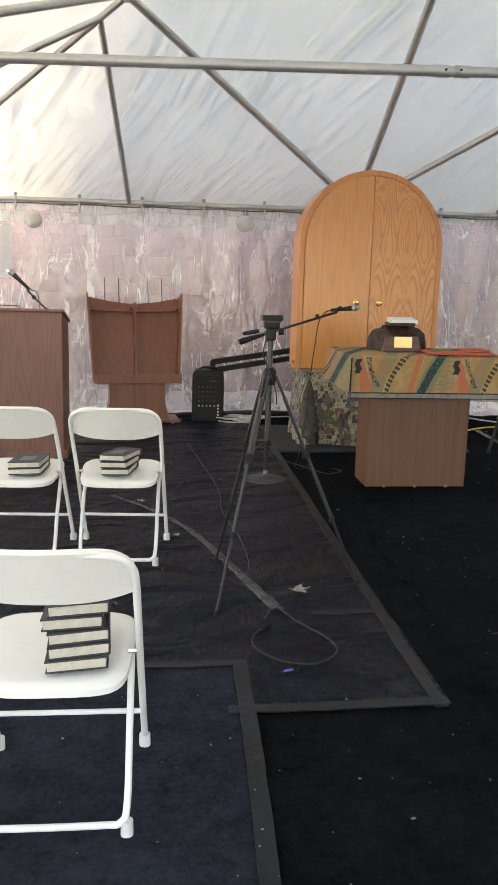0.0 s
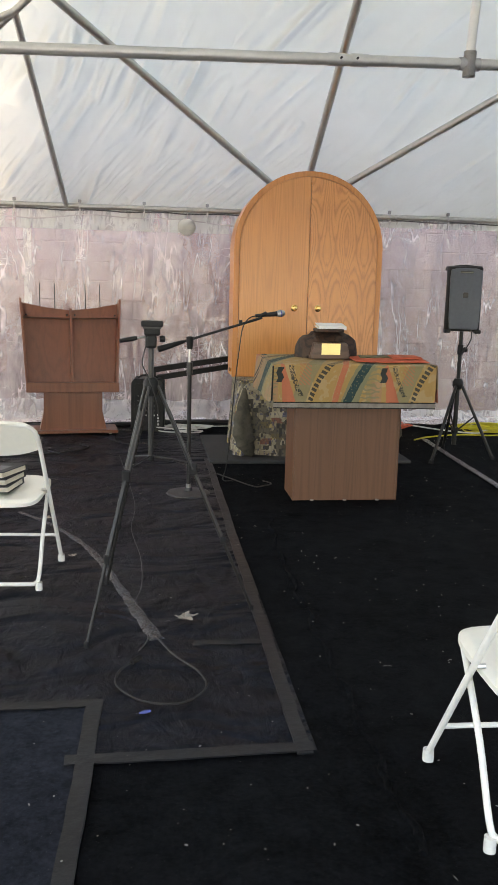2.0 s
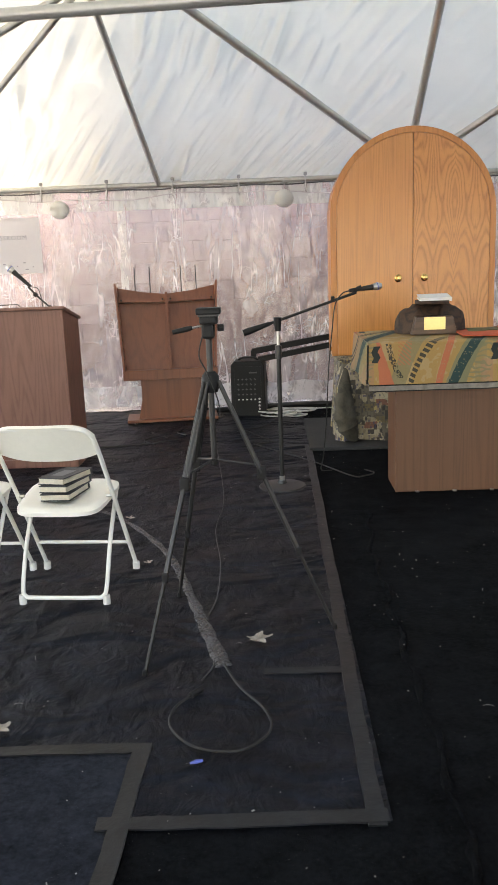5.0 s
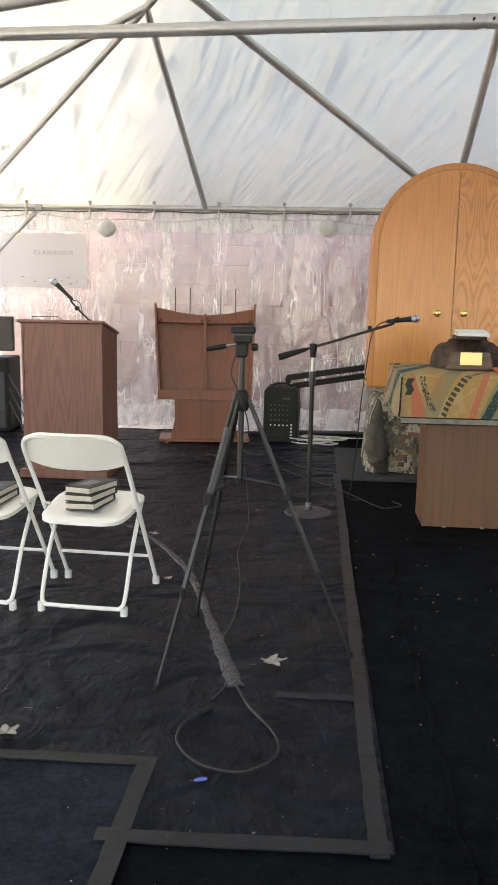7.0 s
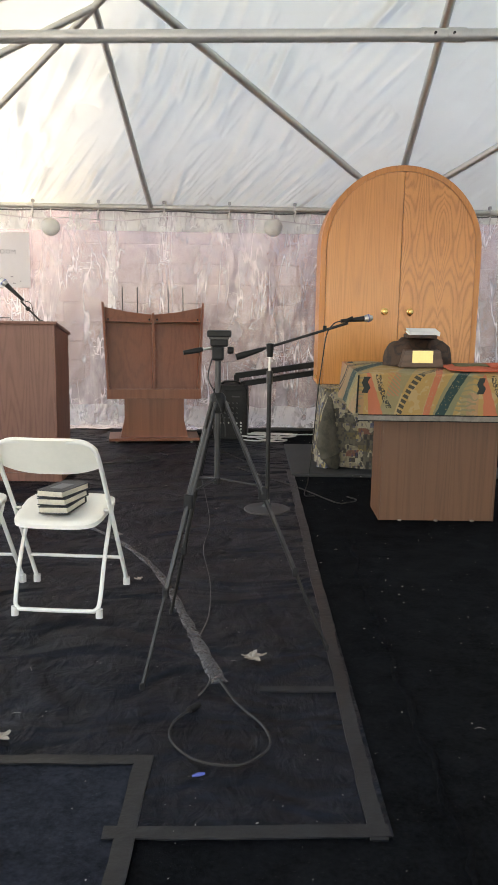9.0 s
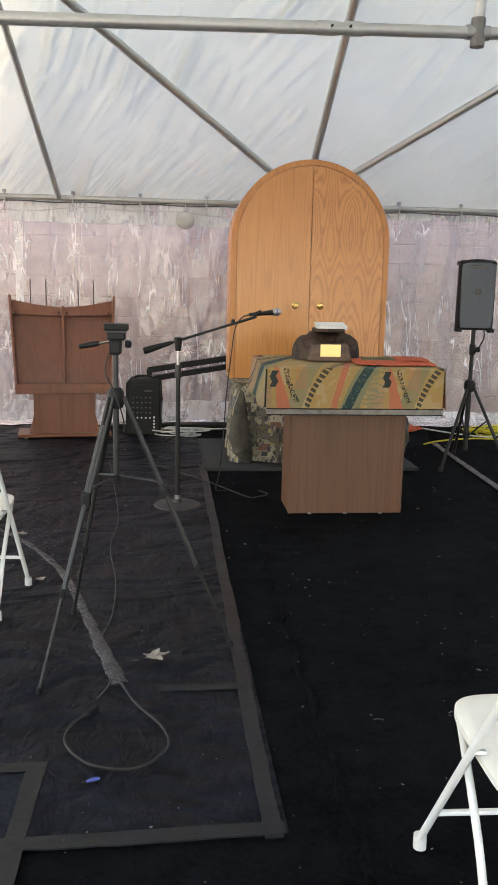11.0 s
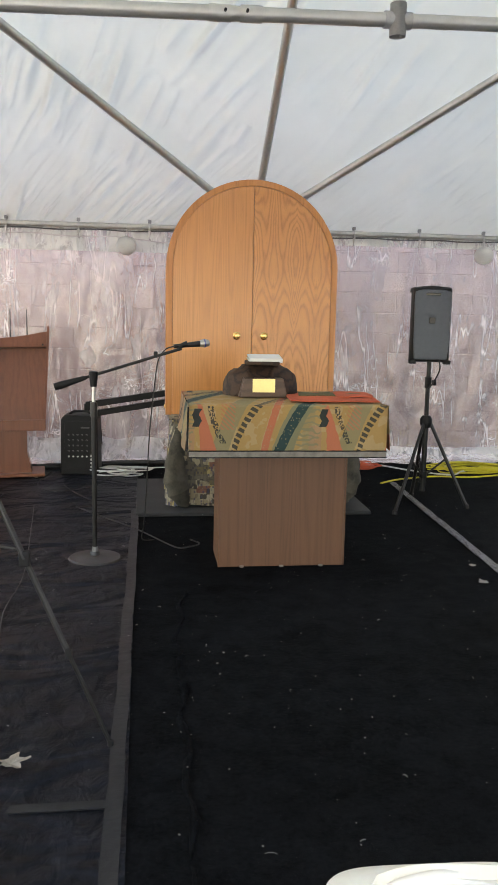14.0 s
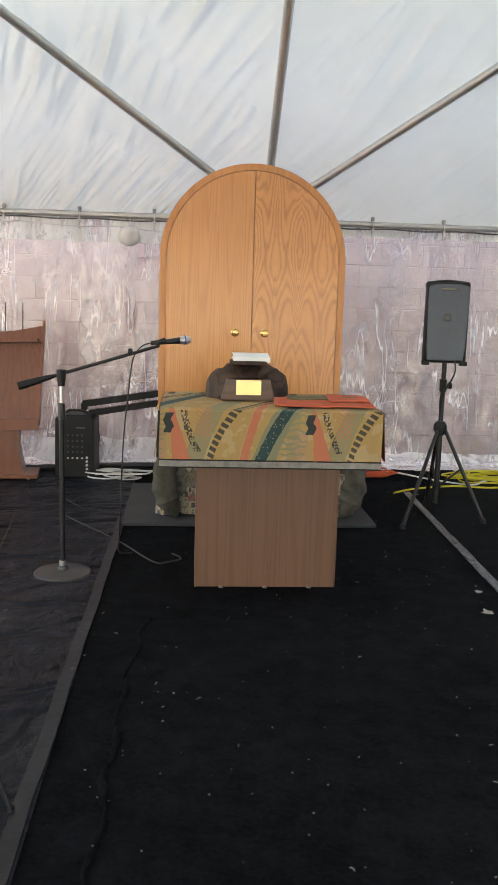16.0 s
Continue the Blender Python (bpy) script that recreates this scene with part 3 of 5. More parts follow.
def tape(x0, y0, x1, y1, width, mat, label, lift=0.0125):
    a, b = Vector((x0, y0, 0)), Vector((x1, y1, 0))
    d = (b - a).normalized()
    side = Vector((-d.y, d.x, 0))
    n = max(4, int((b - a).length / 0.05))

    def at(u, v):
        p = a.lerp(b, u)
        w = width * (1 + 0.12 * fbm(p.x * 9, p.y * 9, v * 5)) * (v - 0.5) + 0.006 * fbm(p.x * 2, p.y * 2, 9)
        q = p + side * w
        return (q.x, q.y, lift + 0.004 * fbm(q.x * 1.3, q.y * 1.3) + 0.003 * fbm(q.x * 14, q.y * 14, 2.0))
    bm = grid(n, 3, at)
    ext = bmesh.ops.extrude_face_region(bm, geom=list(bm.faces))
    bmesh.ops.translate(bm, verts=[q for q in ext["geom"] if isinstance(q, bmesh.types.BMVert)], vec=(0, 0, -0.005))
    ob = part("floor_tape", bm, mat, smooth=True)
    return tagged(ob, label, "floor tape", "tape on the floor", "structure")


tape(1.235, 2.46, 1.265, 6.72, 0.048, TAPE, "long strip of dusty dark grey tape along a sheet edge")
tape(1.268, 2.495, 0.53, 2.478, 0.050, TAPE, "dark grey tape across the end of the ground sheet", 0.0135)
tape(0.60, 2.83, 0.545, 1.20, 0.052, TAPE, "dark grey tape strip running between two floor sheets", 0.0145)
tape(-1.2, 2.80, 0.60, 2.81, 0.046, TAPE, "grey tape along the edge of the turf", 0.0138)
tape(0.95, 3.262, 1.235, 3.252, 0.036, TAPE, "short crumpled piece of grey tape on the sheet", 0.0130)
tape(3.36, 7.60, 3.22, 4.60, 0.05, SILVER_TAPE, "pale grey tape strip beside the speaker stand")

# puckered seam in the pile carpet
rs = random.Random(21)
seam = [(1.445 + 0.012 * math.sin(k * 0.57) + 0.02 * (k / 90) + 0.05 * max(0, k - 72) / 18 + rs.uniform(-0.006, 0.006), 2.0 + k / 30, rs.uniform(-0.002, 0.004)) for k in range(91)]
ob = part("floor_seam", sweep(seam, [max(0.003, 0.0095 + 0.004 * math.sin(k * 0.77) + rs.uniform(-0.003, 0.003)) for k in range(91)], 8), CARPET, smooth=True)
structure(ob, "puckered seam in the black carpet", "floor")
# taped-down cable cover
strip = curve_points([(0.02, 5.18, 0.012), (0.24, 4.90, 0.012), (0.48, 4.44, 0.013), (0.655, 3.86, 0.013), (0.72, 3.62, 0.013), (0.81, 3.30, 0.012)], 6)
cover = thing("cable_cover", pose(0, 0, 0), "worn silver grey tape covering a cable run on the sheet", "cable cover")
bm = sweep(strip, [0.014 + 0.017 * (i / len(strip)) ** 1.5 + 0.004 * math.sin(i * 2.1) for i in range(len(strip))], 10, flat=1.0)
for vtx in bm.verts:
    vtx.co.z = 0.010 + max(-0.002, (vtx.co.z - 0.012) * 0.30)
part("tape", bm, SILVER_TAPE, cover, smooth=True)

# ---- building behind the tent ----
WALL_Y = 9.45
wall = part("wall_north", box((1.6, WALL_Y + 0.192, 1.6), (7.8, 0.376, 3.3)), MORTAR)
structure(wall, "rose-tan concrete block wall behind clear plastic", "wall")


# unseen wall, added and sized to keep the sun off most of the roof
east = part("shade_wall_east", box((8.75, -1.0, 8.15), (0.4, 22.0, 16.4), 0.0), STUCCO)
structure(east, "unseen pale stucco wall added to shade the tent roof", "wall")

# ---- tent roof ----


def slope_sheet(a, b, apex, nu, nv, seed):
    """One triangular slope of the roof, billowing a little between its pipes, with creases near the eave."""
    a, b, apex = Vector(a), Vector(b), Vector(apex)
    nrm = (b - a).cross(apex - a).normalized()
    if nrm.z < 0:
        nrm = -nrm

    def at(u, v):
        p = a.lerp(b, u).lerp(apex, v * 0.998)
        w = (1 - v) * (b - a).length
        s = (u - 0.5) * w
        bay = 4.55 / 2
        billow = 0.035 * math.sin(math.pi * min(1, abs((s / bay) % 1.0))) * min(1, 6 * v)
        along = s * 0.77 - v * 4.2                      # creases run aslant, from the eave up
        crease = 0.010 * fbm(along * 2.6, v * 0.9 + s * 0.25, seed, 2) + 0.012 * math.sin(s * 17 + 7 * fbm(s * 1.2, v * 3, seed)) * math.exp(-v * 11)
        edge = min(1.0, 7 * u, 7 * (1 - u), 5 * (1 - v), 12 * v + 0.12)
        return (p.x, p.y, p.z + 0.05 + (billow + crease) * edge)
    return grid(nu, nv, at)


cen = (XM, YM, PEAK)
corners = [(X0, Y1, EAVE), (X1, Y1, EAVE), (X1, Y0, EAVE), (X0, Y0, EAVE)]
bm = bmesh.new()
for i, (nu, nv) in enumerate(((300, 110), (60, 30), (60, 30), (200, 90))):
    part_bm = slope_sheet(corners[i], corners[(i + 1) % 4], cen, nu, nv, i * 5.0)
    tmp = bpy.data.meshes.new("tmp")
    part_bm.to_mesh(tmp)
    part_bm.free()
    bm.from_mesh(tmp)
    bpy.data.meshes.remove(tmp)
for i in range(4):      # the edge of the fabric hangs over the eave
    a, b = Vector(corners[i]), Vector(corners[(i + 1) % 4])
    out = Vector(((a + b).x / 2 - XM, (a + b).y / 2 - YM, 0)).normalized()
    flap = grid(80, 4, lambda u, v: tuple(a.lerp(b, u) + out * (0.075 * min(1, 2 * v) + 0.006 * math.sin(u * 90) * v) + Vector((0, 0, 0.052 - 0.085 * v))))
    tmp = bpy.data.meshes.new("tmp")
    flap.to_mesh(tmp)
    flap.free()
    bm.from_mesh(tmp)
    bpy.data.meshes.remove(tmp)
roof = part("ceiling", bm, FABRIC, smooth=True)
structure(roof, "white translucent tent roof fabric with soft creases", "tent roof")

frame_tent = thing("tent_frame", pose(0, 0, 0), "galvanised steel pipe frame carrying the tent roof", "tent frame")
PR, RR = 0.025, 0.031


def pipe(name, a, b, r=PR, mat=PIPE, label=""):
    return part(name, sweep([a, Vector(a).lerp(Vector(b), 0.5), b], r, 14), mat, frame_tent, label, True)


for i in range(4):
    pipe("eave_pipe", corners[i], corners[(i + 1) % 4])
    pipe("leg", corners[i], (corners[i][0], corners[i][1], 0.0), 0.025)
    pipe("hip_rafter", corners[i], cen)
mids = [(XM, Y1, EAVE), (X1, YM, EAVE), (XM, Y0, EAVE), (X0, YM, EAVE)]
halves = [Vector(c).lerp(Vector(cen), k) + Vector((0, 0, 0.02)) for c, k in zip(corners, (0.512, 0.552, 0.5, 0.5))]
for i in range(4):
    foot = Vector(mids[i]) + Vector((0.01, 0, 0.04))
    pipe("main_rafter", foot - Vector((0.02, 0, 0)), (XM - 0.17, YM, PEAK), RR)
    pipe("leg", mids[i], (mids[i][0], mids[i][1], 0.0))
    pipe("diagonal_rafter", foot, halves[i], RR)
    pipe("diagonal_rafter", foot, halves[(i + 1) % 4], RR)
    quarter = [Vector(corners[i]).lerp(Vector(mids[i]), 0.5), Vector(mids[i]).lerp(Vector(corners[(i + 1) % 4]), 0.5)]
    pipe("jack_rafter", quarter[0], Vector(corners[i]).lerp(Vector(cen), 0.47))
    pipe("jack_rafter", quarter[1], Vector(corners[(i + 1) % 4]).lerp(Vector(cen), 0.47))
for h in halves:
    part("hub", lathe([(0.0, -0.05), (0.04, -0.05), (0.045, 0.0), (0.04, 0.05), (0.0, 0.05)], 14, h), FITTING, frame_tent, "cast steel hub", True)
# corner knee brace
pipe("knee_brace", (-1.56, 8.60, EAVE - 0.02), (X0, 8.60, 1.40), 0.016)
part("clamp", box((-1.56, 8.60, EAVE - 0.01), (0.07, 0.07, 0.07), 0.012), FITTING, frame_tent, "cast steel clamp")
# tie pipe across the middle, with the king post on it
TY = 3.90
tie = lambda x: 2.283 + 0.022 * x
pipe("tie_pipe", (X0 + 0.05, TY, tie(X0)), (1.61, TY, tie(1.61)), 0.024)
pipe("tie_pipe", (1.59, TY, tie(1.59)), (X1 - 0.05, TY, tie(X1)), 0.0225)
for jx in (1.56, 1.66):
    part("collar", sweep([(jx - 0.035, TY, tie(jx)), (jx + 0.035, TY, tie(jx))], 0.0265, 14), PIPE, frame_tent, smooth=True)
for jx in (1.575, 1.645):
    part("pin", lathe([(0.0, 0), (0.005, 0), (0.005, 0.012), (0, 0.012)], 8, (jx, TY - 0.026, tie(jx)), rot=Matrix.Rotation(radians(90), 4, 'X')), BLACK_METAL, frame_tent, "dark pin")
PX = 2.142
bm = sweep([(PX, TY - 0.005, tie(PX) - 0.052), (PX, TY - 0.005, tie(PX) + 0.05)], 0.027, 18, caps=False)
bmesh.ops.solidify(bm, geom=list(bm.faces), thickness=0.005)
part("tee_socket", bm, FITTING, frame_tent, "cast steel tee with an open lower end", True)
part("tee_sleeve", sweep([(PX - 0.045, TY, tie(PX)), (PX + 0.045, TY, tie(PX))], 0.027, 16), FITTING, frame_tent, smooth=True)
pipe("king_post", (PX, TY - 0.005, tie(PX) + 0.03), (XM - 0.03, YM - 0.1, PEAK - 0.05), 0.020, WHITE_PIPE, "white painted post")
# slack cord along the eave pipe, and its clips
cord = [(X0 + 0.1 + 0.305 * k, Y1 - 0.03, EAVE - 0.035 - (0.010 if k % 2 else 0.0)) for k in range(29)]
part("eave_cord", sweep(curve_points(cord, 3), 0.006, 6), GREY_CORD, frame_tent, "thin cord", True)
for k in range(-3, 11):
    cx = 0.152 + 0.61 * k
    clip = thing("curtain_clip", pose(cx, Y1, EAVE), "steel ring clip holding the sidewall to the pipe", "clip", "clips along the eave pipe")
    part("ring", sweep([(0, 0.034 * math.cos(a * math.pi / 6), 0.034 * math.sin(a * math.pi / 6)) for a in range(12)], 0.007, 6, closed=True), STEEL, clip, smooth=True)
    part("hook", sweep(curve_points([(0, -0.032, -0.01), (0.004, -0.038, -0.05), (-0.004, -0.034, -0.09), (0.006, -0.02, -0.115)], 4), 0.006, 6), STEEL, clip, smooth=True)
    part("toggle", box((0, -0.03, -0.055), (0.022, 0.018, 0.035), 0.004), WHITE_CORD, clip)
    part("knob", box((0, -0.01, 0.045), (0.03, 0.03, 0.03), 0.006), FITTING, clip)


# ---- sidewalls ----
def hang(x0, x1, z0, z1, y, amp, nu, nv, seed):
    def at(u, v):
        x, z = x0 + (x1 - x0) * u, z0 + (z1 - z0) * v
        w = amp * (0.6 * math.sin(x * 15 + 2.5 * fbm(x, z, seed)) + fbm(x * 3.0, z * 1.2, seed) + 0.35 * fbm(x * 8, z * 8, seed))
        return (x, y + w, z)
    return grid(nu, nv, at)


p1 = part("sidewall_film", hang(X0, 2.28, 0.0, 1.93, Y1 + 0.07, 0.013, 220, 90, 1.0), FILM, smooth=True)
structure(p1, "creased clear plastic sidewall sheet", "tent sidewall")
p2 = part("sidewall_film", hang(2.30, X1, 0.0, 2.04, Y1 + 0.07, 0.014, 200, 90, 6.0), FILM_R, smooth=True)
structure(p2, "creased clear plastic sidewall sheet with painted white glints", "tent sidewall")
for pp in (p1, p2):
    pp.visible_shadow = False
v1 = part("sidewall_valance", hang(X0, 2.28, 1.875, EAVE + 0.01, Y1 + 0.045, 0.014, 200, 14, 3.0), VALANCE, smooth=True)
structure(v1, "milky gathered valance below the eave pipe", "tent valance")
v2 = part("sidewall_valance", hang(2.30, X1, 1.99, EAVE + 0.01, Y1 + 0.045, 0.014, 200, 14, 8.0), VALANCE, smooth=True)
structure(v2, "milky gathered valance below the eave pipe", "tent valance")


def skirt_at(x0, x1, top, seed):
    def at(u, v):
        x = x0 + (x1 - x0) * u
        prof = [(0.02, top), (0.0, top * 0.5), (-0.05, 0.03), (-0.22, 0.02)]
        k = min(2, int(v * 3))
        t = v * 3 - k
        yy, zz = (prof[k][j] * (1 - t) + prof[k + 1][j] * t for j in (0, 1))
        return (x, Y1 + 0.03 + yy + 0.02 * fbm(x * 4, v * 4, seed), max(0.012, zz + 0.02 * fbm(x * 5, v * 3, seed + 2)))
    return at


k1 = part("sidewall_skirt", grid(160, 12, skirt_at(X0, 2.2, 0.22, 2.0)), MILKY, smooth=True)
structure(k1, "crumpled milky plastic skirt lying on the floor", "tent skirt")
k2 = part("sidewall_skirt", grid(160, 12, skirt_at(2.3, X1, 0.13, 7.0)), MILKY, smooth=True)
structure(k2, "crumpled milky plastic skirt lying on the floor", "tent skirt")
st = part("sidewall_strap", prism([(-0.39, 0.0), (-0.31, 0.0), (-0.335, 1.0), (-0.325, 1.95), (-0.40, 1.95), (-0.405, 1.0)], (Y1 + 0.115, Y1 + 0.125)), WHITE)
structure(st, "white vertical seam strip in the plastic sidewall", "tent sidewall")
left = part("sidewall_film_left", grid(60, 60, lambda u, v: (X0 - 0.05 + 0.02 * fbm(u * 20, v * 6), Y0 + (Y1 - Y0) * u, 1.95 * v)), FILM, smooth=True)
structure(left, "clear plastic sidewall at the bright end", "tent sidewall")
left.visible_shadow = False

# two lantern globes on a wire
for gx, gz in ((-0.90, 1.895), (1.172, 1.922), (4.42, 1.93)):
    lan = thing("lantern", pose(gx, Y1 - 0.06, gz), "round white paper lantern hanging below the eave pipe", "lantern", "lanterns along the eave")
    prof = [(0.086 * math.sin(math.pi * k / 20) + 0.0015 * (k % 2), -0.080 * math.cos(math.pi * k / 20)) for k in range(21)]
    part("globe", lathe(prof, 28), LANTERN, lan, smooth=True)
    part("wire", sweep([(0, 0, 0.078), (0.004, 0.01, 0.12), (0, 0.035, 0.19)], 0.003, 6), WHITE_CORD, lan)
wire = []
for k in range(25):
    x = X0 + 0.1 + 0.19 * k
    wire.append((x, Y1 - 0.055, 1.985 + 0.018 * math.sin(x * 3.0) + 0.012 * math.sin(x * 7)))
lw = part("string_wire", sweep(curve_points(wire, 3), 0.0045, 6), WHITE_CORD, smooth=True)
tagged(lw, "white lantern wire drooping along the eave", "wire")

# ---- banner with lettering ----
ban = thing("banner", pose(-1.115, Y1 - 0.005, 1.335), "white printed banner fixed to the plastic sidewall", "banner")
part("sheet", grid(24, 10, lambda u, v: (-1.10 * (1 - u), 0.006 * math.sin(u * 9) + 0.003 * fbm(u * 6, v * 4), 0.51 * v)), VINYL, ban, smooth=True)


def lettering(txt, size, material, parent, at, name="lettering"):
    cu = bpy.data.curves.new(name, 'FONT')
    cu.body, cu.size, cu.extrude, cu.space_character = txt, size, 0.001, 1.25
    cu.align_x = 'RIGHT'
    tmp_ob = bpy.data.objects.new("tmp", cu)
    scene.collection.objects.link(tmp_ob)
    me = bpy.data.meshes.new_from_object(tmp_ob.evaluated_get(bpy.context.evaluated_depsgraph_get()))
    bpy.data.objects.remove(tmp_ob)
    me.materials.append(material)
    o = new(name, me)
    o.parent = parent
    o.matrix_basis = pose(*at, 90, 0, 0)
    return o


lettering("CLASSROOM", 0.056, GREY_INK, ban, (-0.125, -0.012, 0.312))
for bx, bw, bz in ((-0.62, 0.05, 0.10), (-0.50, 0.03, 0.06), (-0.36, 0.04, 0.09), (-0.24, 0.02, 0.07), (-0.17, 0.04, 0.10), (-0.09, 0.02, 0.06), (-0.15, 0.05, 0.04)):
    part("print_mark", box((bx, -0.010, bz), (bw * 0.6, 0.002, 0.009)), GREY_INK, ban)


# ---- folding chairs ----
def make_chair():
    c = thing("folding_chair", pose(0, 0, 0), "white resin folding chair with tubular frame", "chair", "folding chairs")
    top = [(-0.212, 0.20, 0.03), (-0.207, -0.090, 0.452), (-0.205, -0.252, 0.677), (-0.196, -0.294, 0.735), (-0.168, -0.313, 0.763), (-0.11, -0.318, 0.771)]
    line = curve_points(top + [(-x, y, z) for x, y, z in reversed(top)], 5)
    part("back_frame", sweep(line, 0.0098, 10), CHAIR_METAL, c, smooth=True)
    low = [(-0.182, 0.07, 0.425), (-0.182, -0.09, 0.24), (-0.180, -0.185, 0.075), (-0.165, -0.205, 0.036), (-0.12, -0.207, 0.030)]
    line = curve_points(low + [(-x, y, z) for x, y, z in reversed(low)], 5)
    part("rear_frame", sweep(line, 0.0092, 10), CHAIR_METAL, c, smooth=True)
    part("front_bar", sweep([(-0.205, 0.105, 0.165), (0.205, 0.105, 0.165)], 0.0078, 8), CHAIR_METAL, c, smooth=True)
    for sx in (-1, 1):
        part("foot", lathe([(0.0, 0), (0.017, 0), (0.0165, 0.035), (0.0, 0.038)], 12, (sx * 0.212, 0.203, 0)), RUBBER, c, "white rubber foot", True)
        part("foot", lathe([(0.0, 0), (0.016, 0), (0.0155, 0.040), (0.0, 0.042)], 12, (sx * 0.180, -0.203, 0)), RUBBER, c, "white rubber foot", True)
        part("hinge", sweep([(sx * 0.178, -0.080, 0.435), (sx * 0.212, -0.080, 0.435)], 0.007, 8), STEEL, c, "steel rivet", True)

    def seat_at(u, v):
        a, b = 2 * u - 1, 2 * v - 1
        n = 5.0
        r = max(abs(a), abs(b), 1e-6)
        q = r / max(1e-6, (abs(a) ** n + abs(b) ** n) ** (1 / n))
        y = b * q * (0.212 if b > 0 else 0.172)
        x = a * q * (0.176 + 0.026 * (b * q + 1) / 2)
        dish = -0.012 * (1 - (x / 0.2) ** 2) * (1 - (y / 0.22) ** 2)
        edge = -0.014 * max(0, (max(abs(a), abs(b)) - 0.86) / 0.14) ** 2
        return (x, -0.065 + y, 0.447 + dish + edge + 0.035 * (y / 0.4) - 0.006)
    bm = grid(26, 26, seat_at)
    ext = bmesh.ops.extrude_face_region(bm, geom=list(bm.faces))
    bmesh.ops.translate(bm, verts=[q for q in ext["geom"] if isinstance(q, bmesh.types.BMVert)], vec=(0, 0, -0.016))
    part("seat", bm, CHAIR, c, smooth=True)

    def back_at(u, v):
        a = 2 * u - 1
        x = a * 0.201
        low_z = 0.620 + 0.030 * abs(a) ** 3
        hi_z = 0.778 - 0.050 * abs(a) ** 7
        z = low_z + (hi_z - low_z) * v
        y = -0.310 + (0.776 - z) * 0.70 - 0.028 * (1 - a * a)
        return (x, y, z)
    bm = grid(28, 10, back_at)
    ext = bmesh.ops.extrude_face_region(bm, geom=list(bm.faces))
    bmesh.ops.translate(bm, verts=[q for q in ext["geom"] if isinstance(q, bmesh.types.BMVert)], vec=(0, 0.014, 0.008))
    part("backrest", bm, CHAIR, c, smooth=True)
    return c


chair = make_chair()
chair.matrix_world = pose(0.127, 4.083, 0.008, 0, 0, -4)
CH2 = pose(-0.358, 4.10, 0.008, 0, 0, -3)
CH3 = pose(0.048, 2.105, 0.006, 0, 0, -1)
CH4 = pose(1.800, 2.198, 0.002, 0, 0, -2)
for m in (CH2, CH3, CH4):
    copy_thing(chair, m)


# ---- books ----
def book(m, w, d, h, label="dark cloth-bound book lying flat on a chair seat", stamp=False, cover=None):
    b = thing("book", m, label, "book", "stacked books")
    cover = cover or BOOK
    bm = box((0, 0, 0.002), (w, d, 0.004), 0.0015, 1)
    box((0, 0, h - 0.002), (w, d, 0.004), 0.0015, 1, bm)
    box((-w / 2 + 0.003, 0, h / 2), (0.006, d, h - 0.002), 0.002, 1, bm)
    part("cover", bm, cover, b)
    part("page_block", box((0.004, 0, h / 2), (w - 0.012, d - 0.010, h - 0.0085), 0.001, 1), PAPER, b, "cream page block")
    if stamp:
        part("stamp", box((0.01, 0.0, h + 0.0006), (w * 0.45, d * 0.45, 0.001)), BOOK_LABEL, b, "faint grey stamped panel")
    return b


SEAT = 0.449
rb = random.Random(5)
z = SEAT - 0.016
for i in range(5):     # stack on the near chair
    book(CH3 @ pose(0.055 + rb.uniform(-0.006, 0.006), -0.085 + 0.008 * i, z, 4, 0, -90 + rb.uniform(-5, 5)), 0.205, 0.150, 0.031)
    z += 0.032
z = SEAT - 0.012
for i, ang in enumerate((8, 14, 20)):
    book(chair.matrix_world @ pose(0.0, -0.07 + 0.01 * i, z, 3, 0, -90 - ang), 0.20, 0.135, 0.030, stamp=(i == 2))
    z += 0.031
z = SEAT - 0.012
for i, ang in enumerate((2, 4)):
    book(CH2 @ pose(0.05, -0.07, z, 3, 0, -90 - ang), 0.20, 0.155, 0.030, stamp=(i == 1))
    z += 0.031


# ---- ark: tall cupboard with an arched top ----
AX, AY, AZ = 2.085, 7.0, 0.64
ark = thing("arched_cupboard", pose(AX, AY, AZ), "tall honey oak cupboard with arched top and two doors", "cupboard")
W2, SPRING, TOPZ = 0.605, 1.035, 1.64


def arch(half, spring, rise, n=40, z0=0.0):
    pts = [(half, z0), (half, spring)]
    pts += [(half * math.cos(math.pi * k / n), spring + rise * math.sin(math.pi * k / n)) for k in range(1, n)]
    return pts + [(-half, spring), (-half, z0)]


part("body", prism(arch(W2, SPRING, TOPZ - SPRING), (0.022, 0.36)), OAK_TRIM, ark, smooth=True)
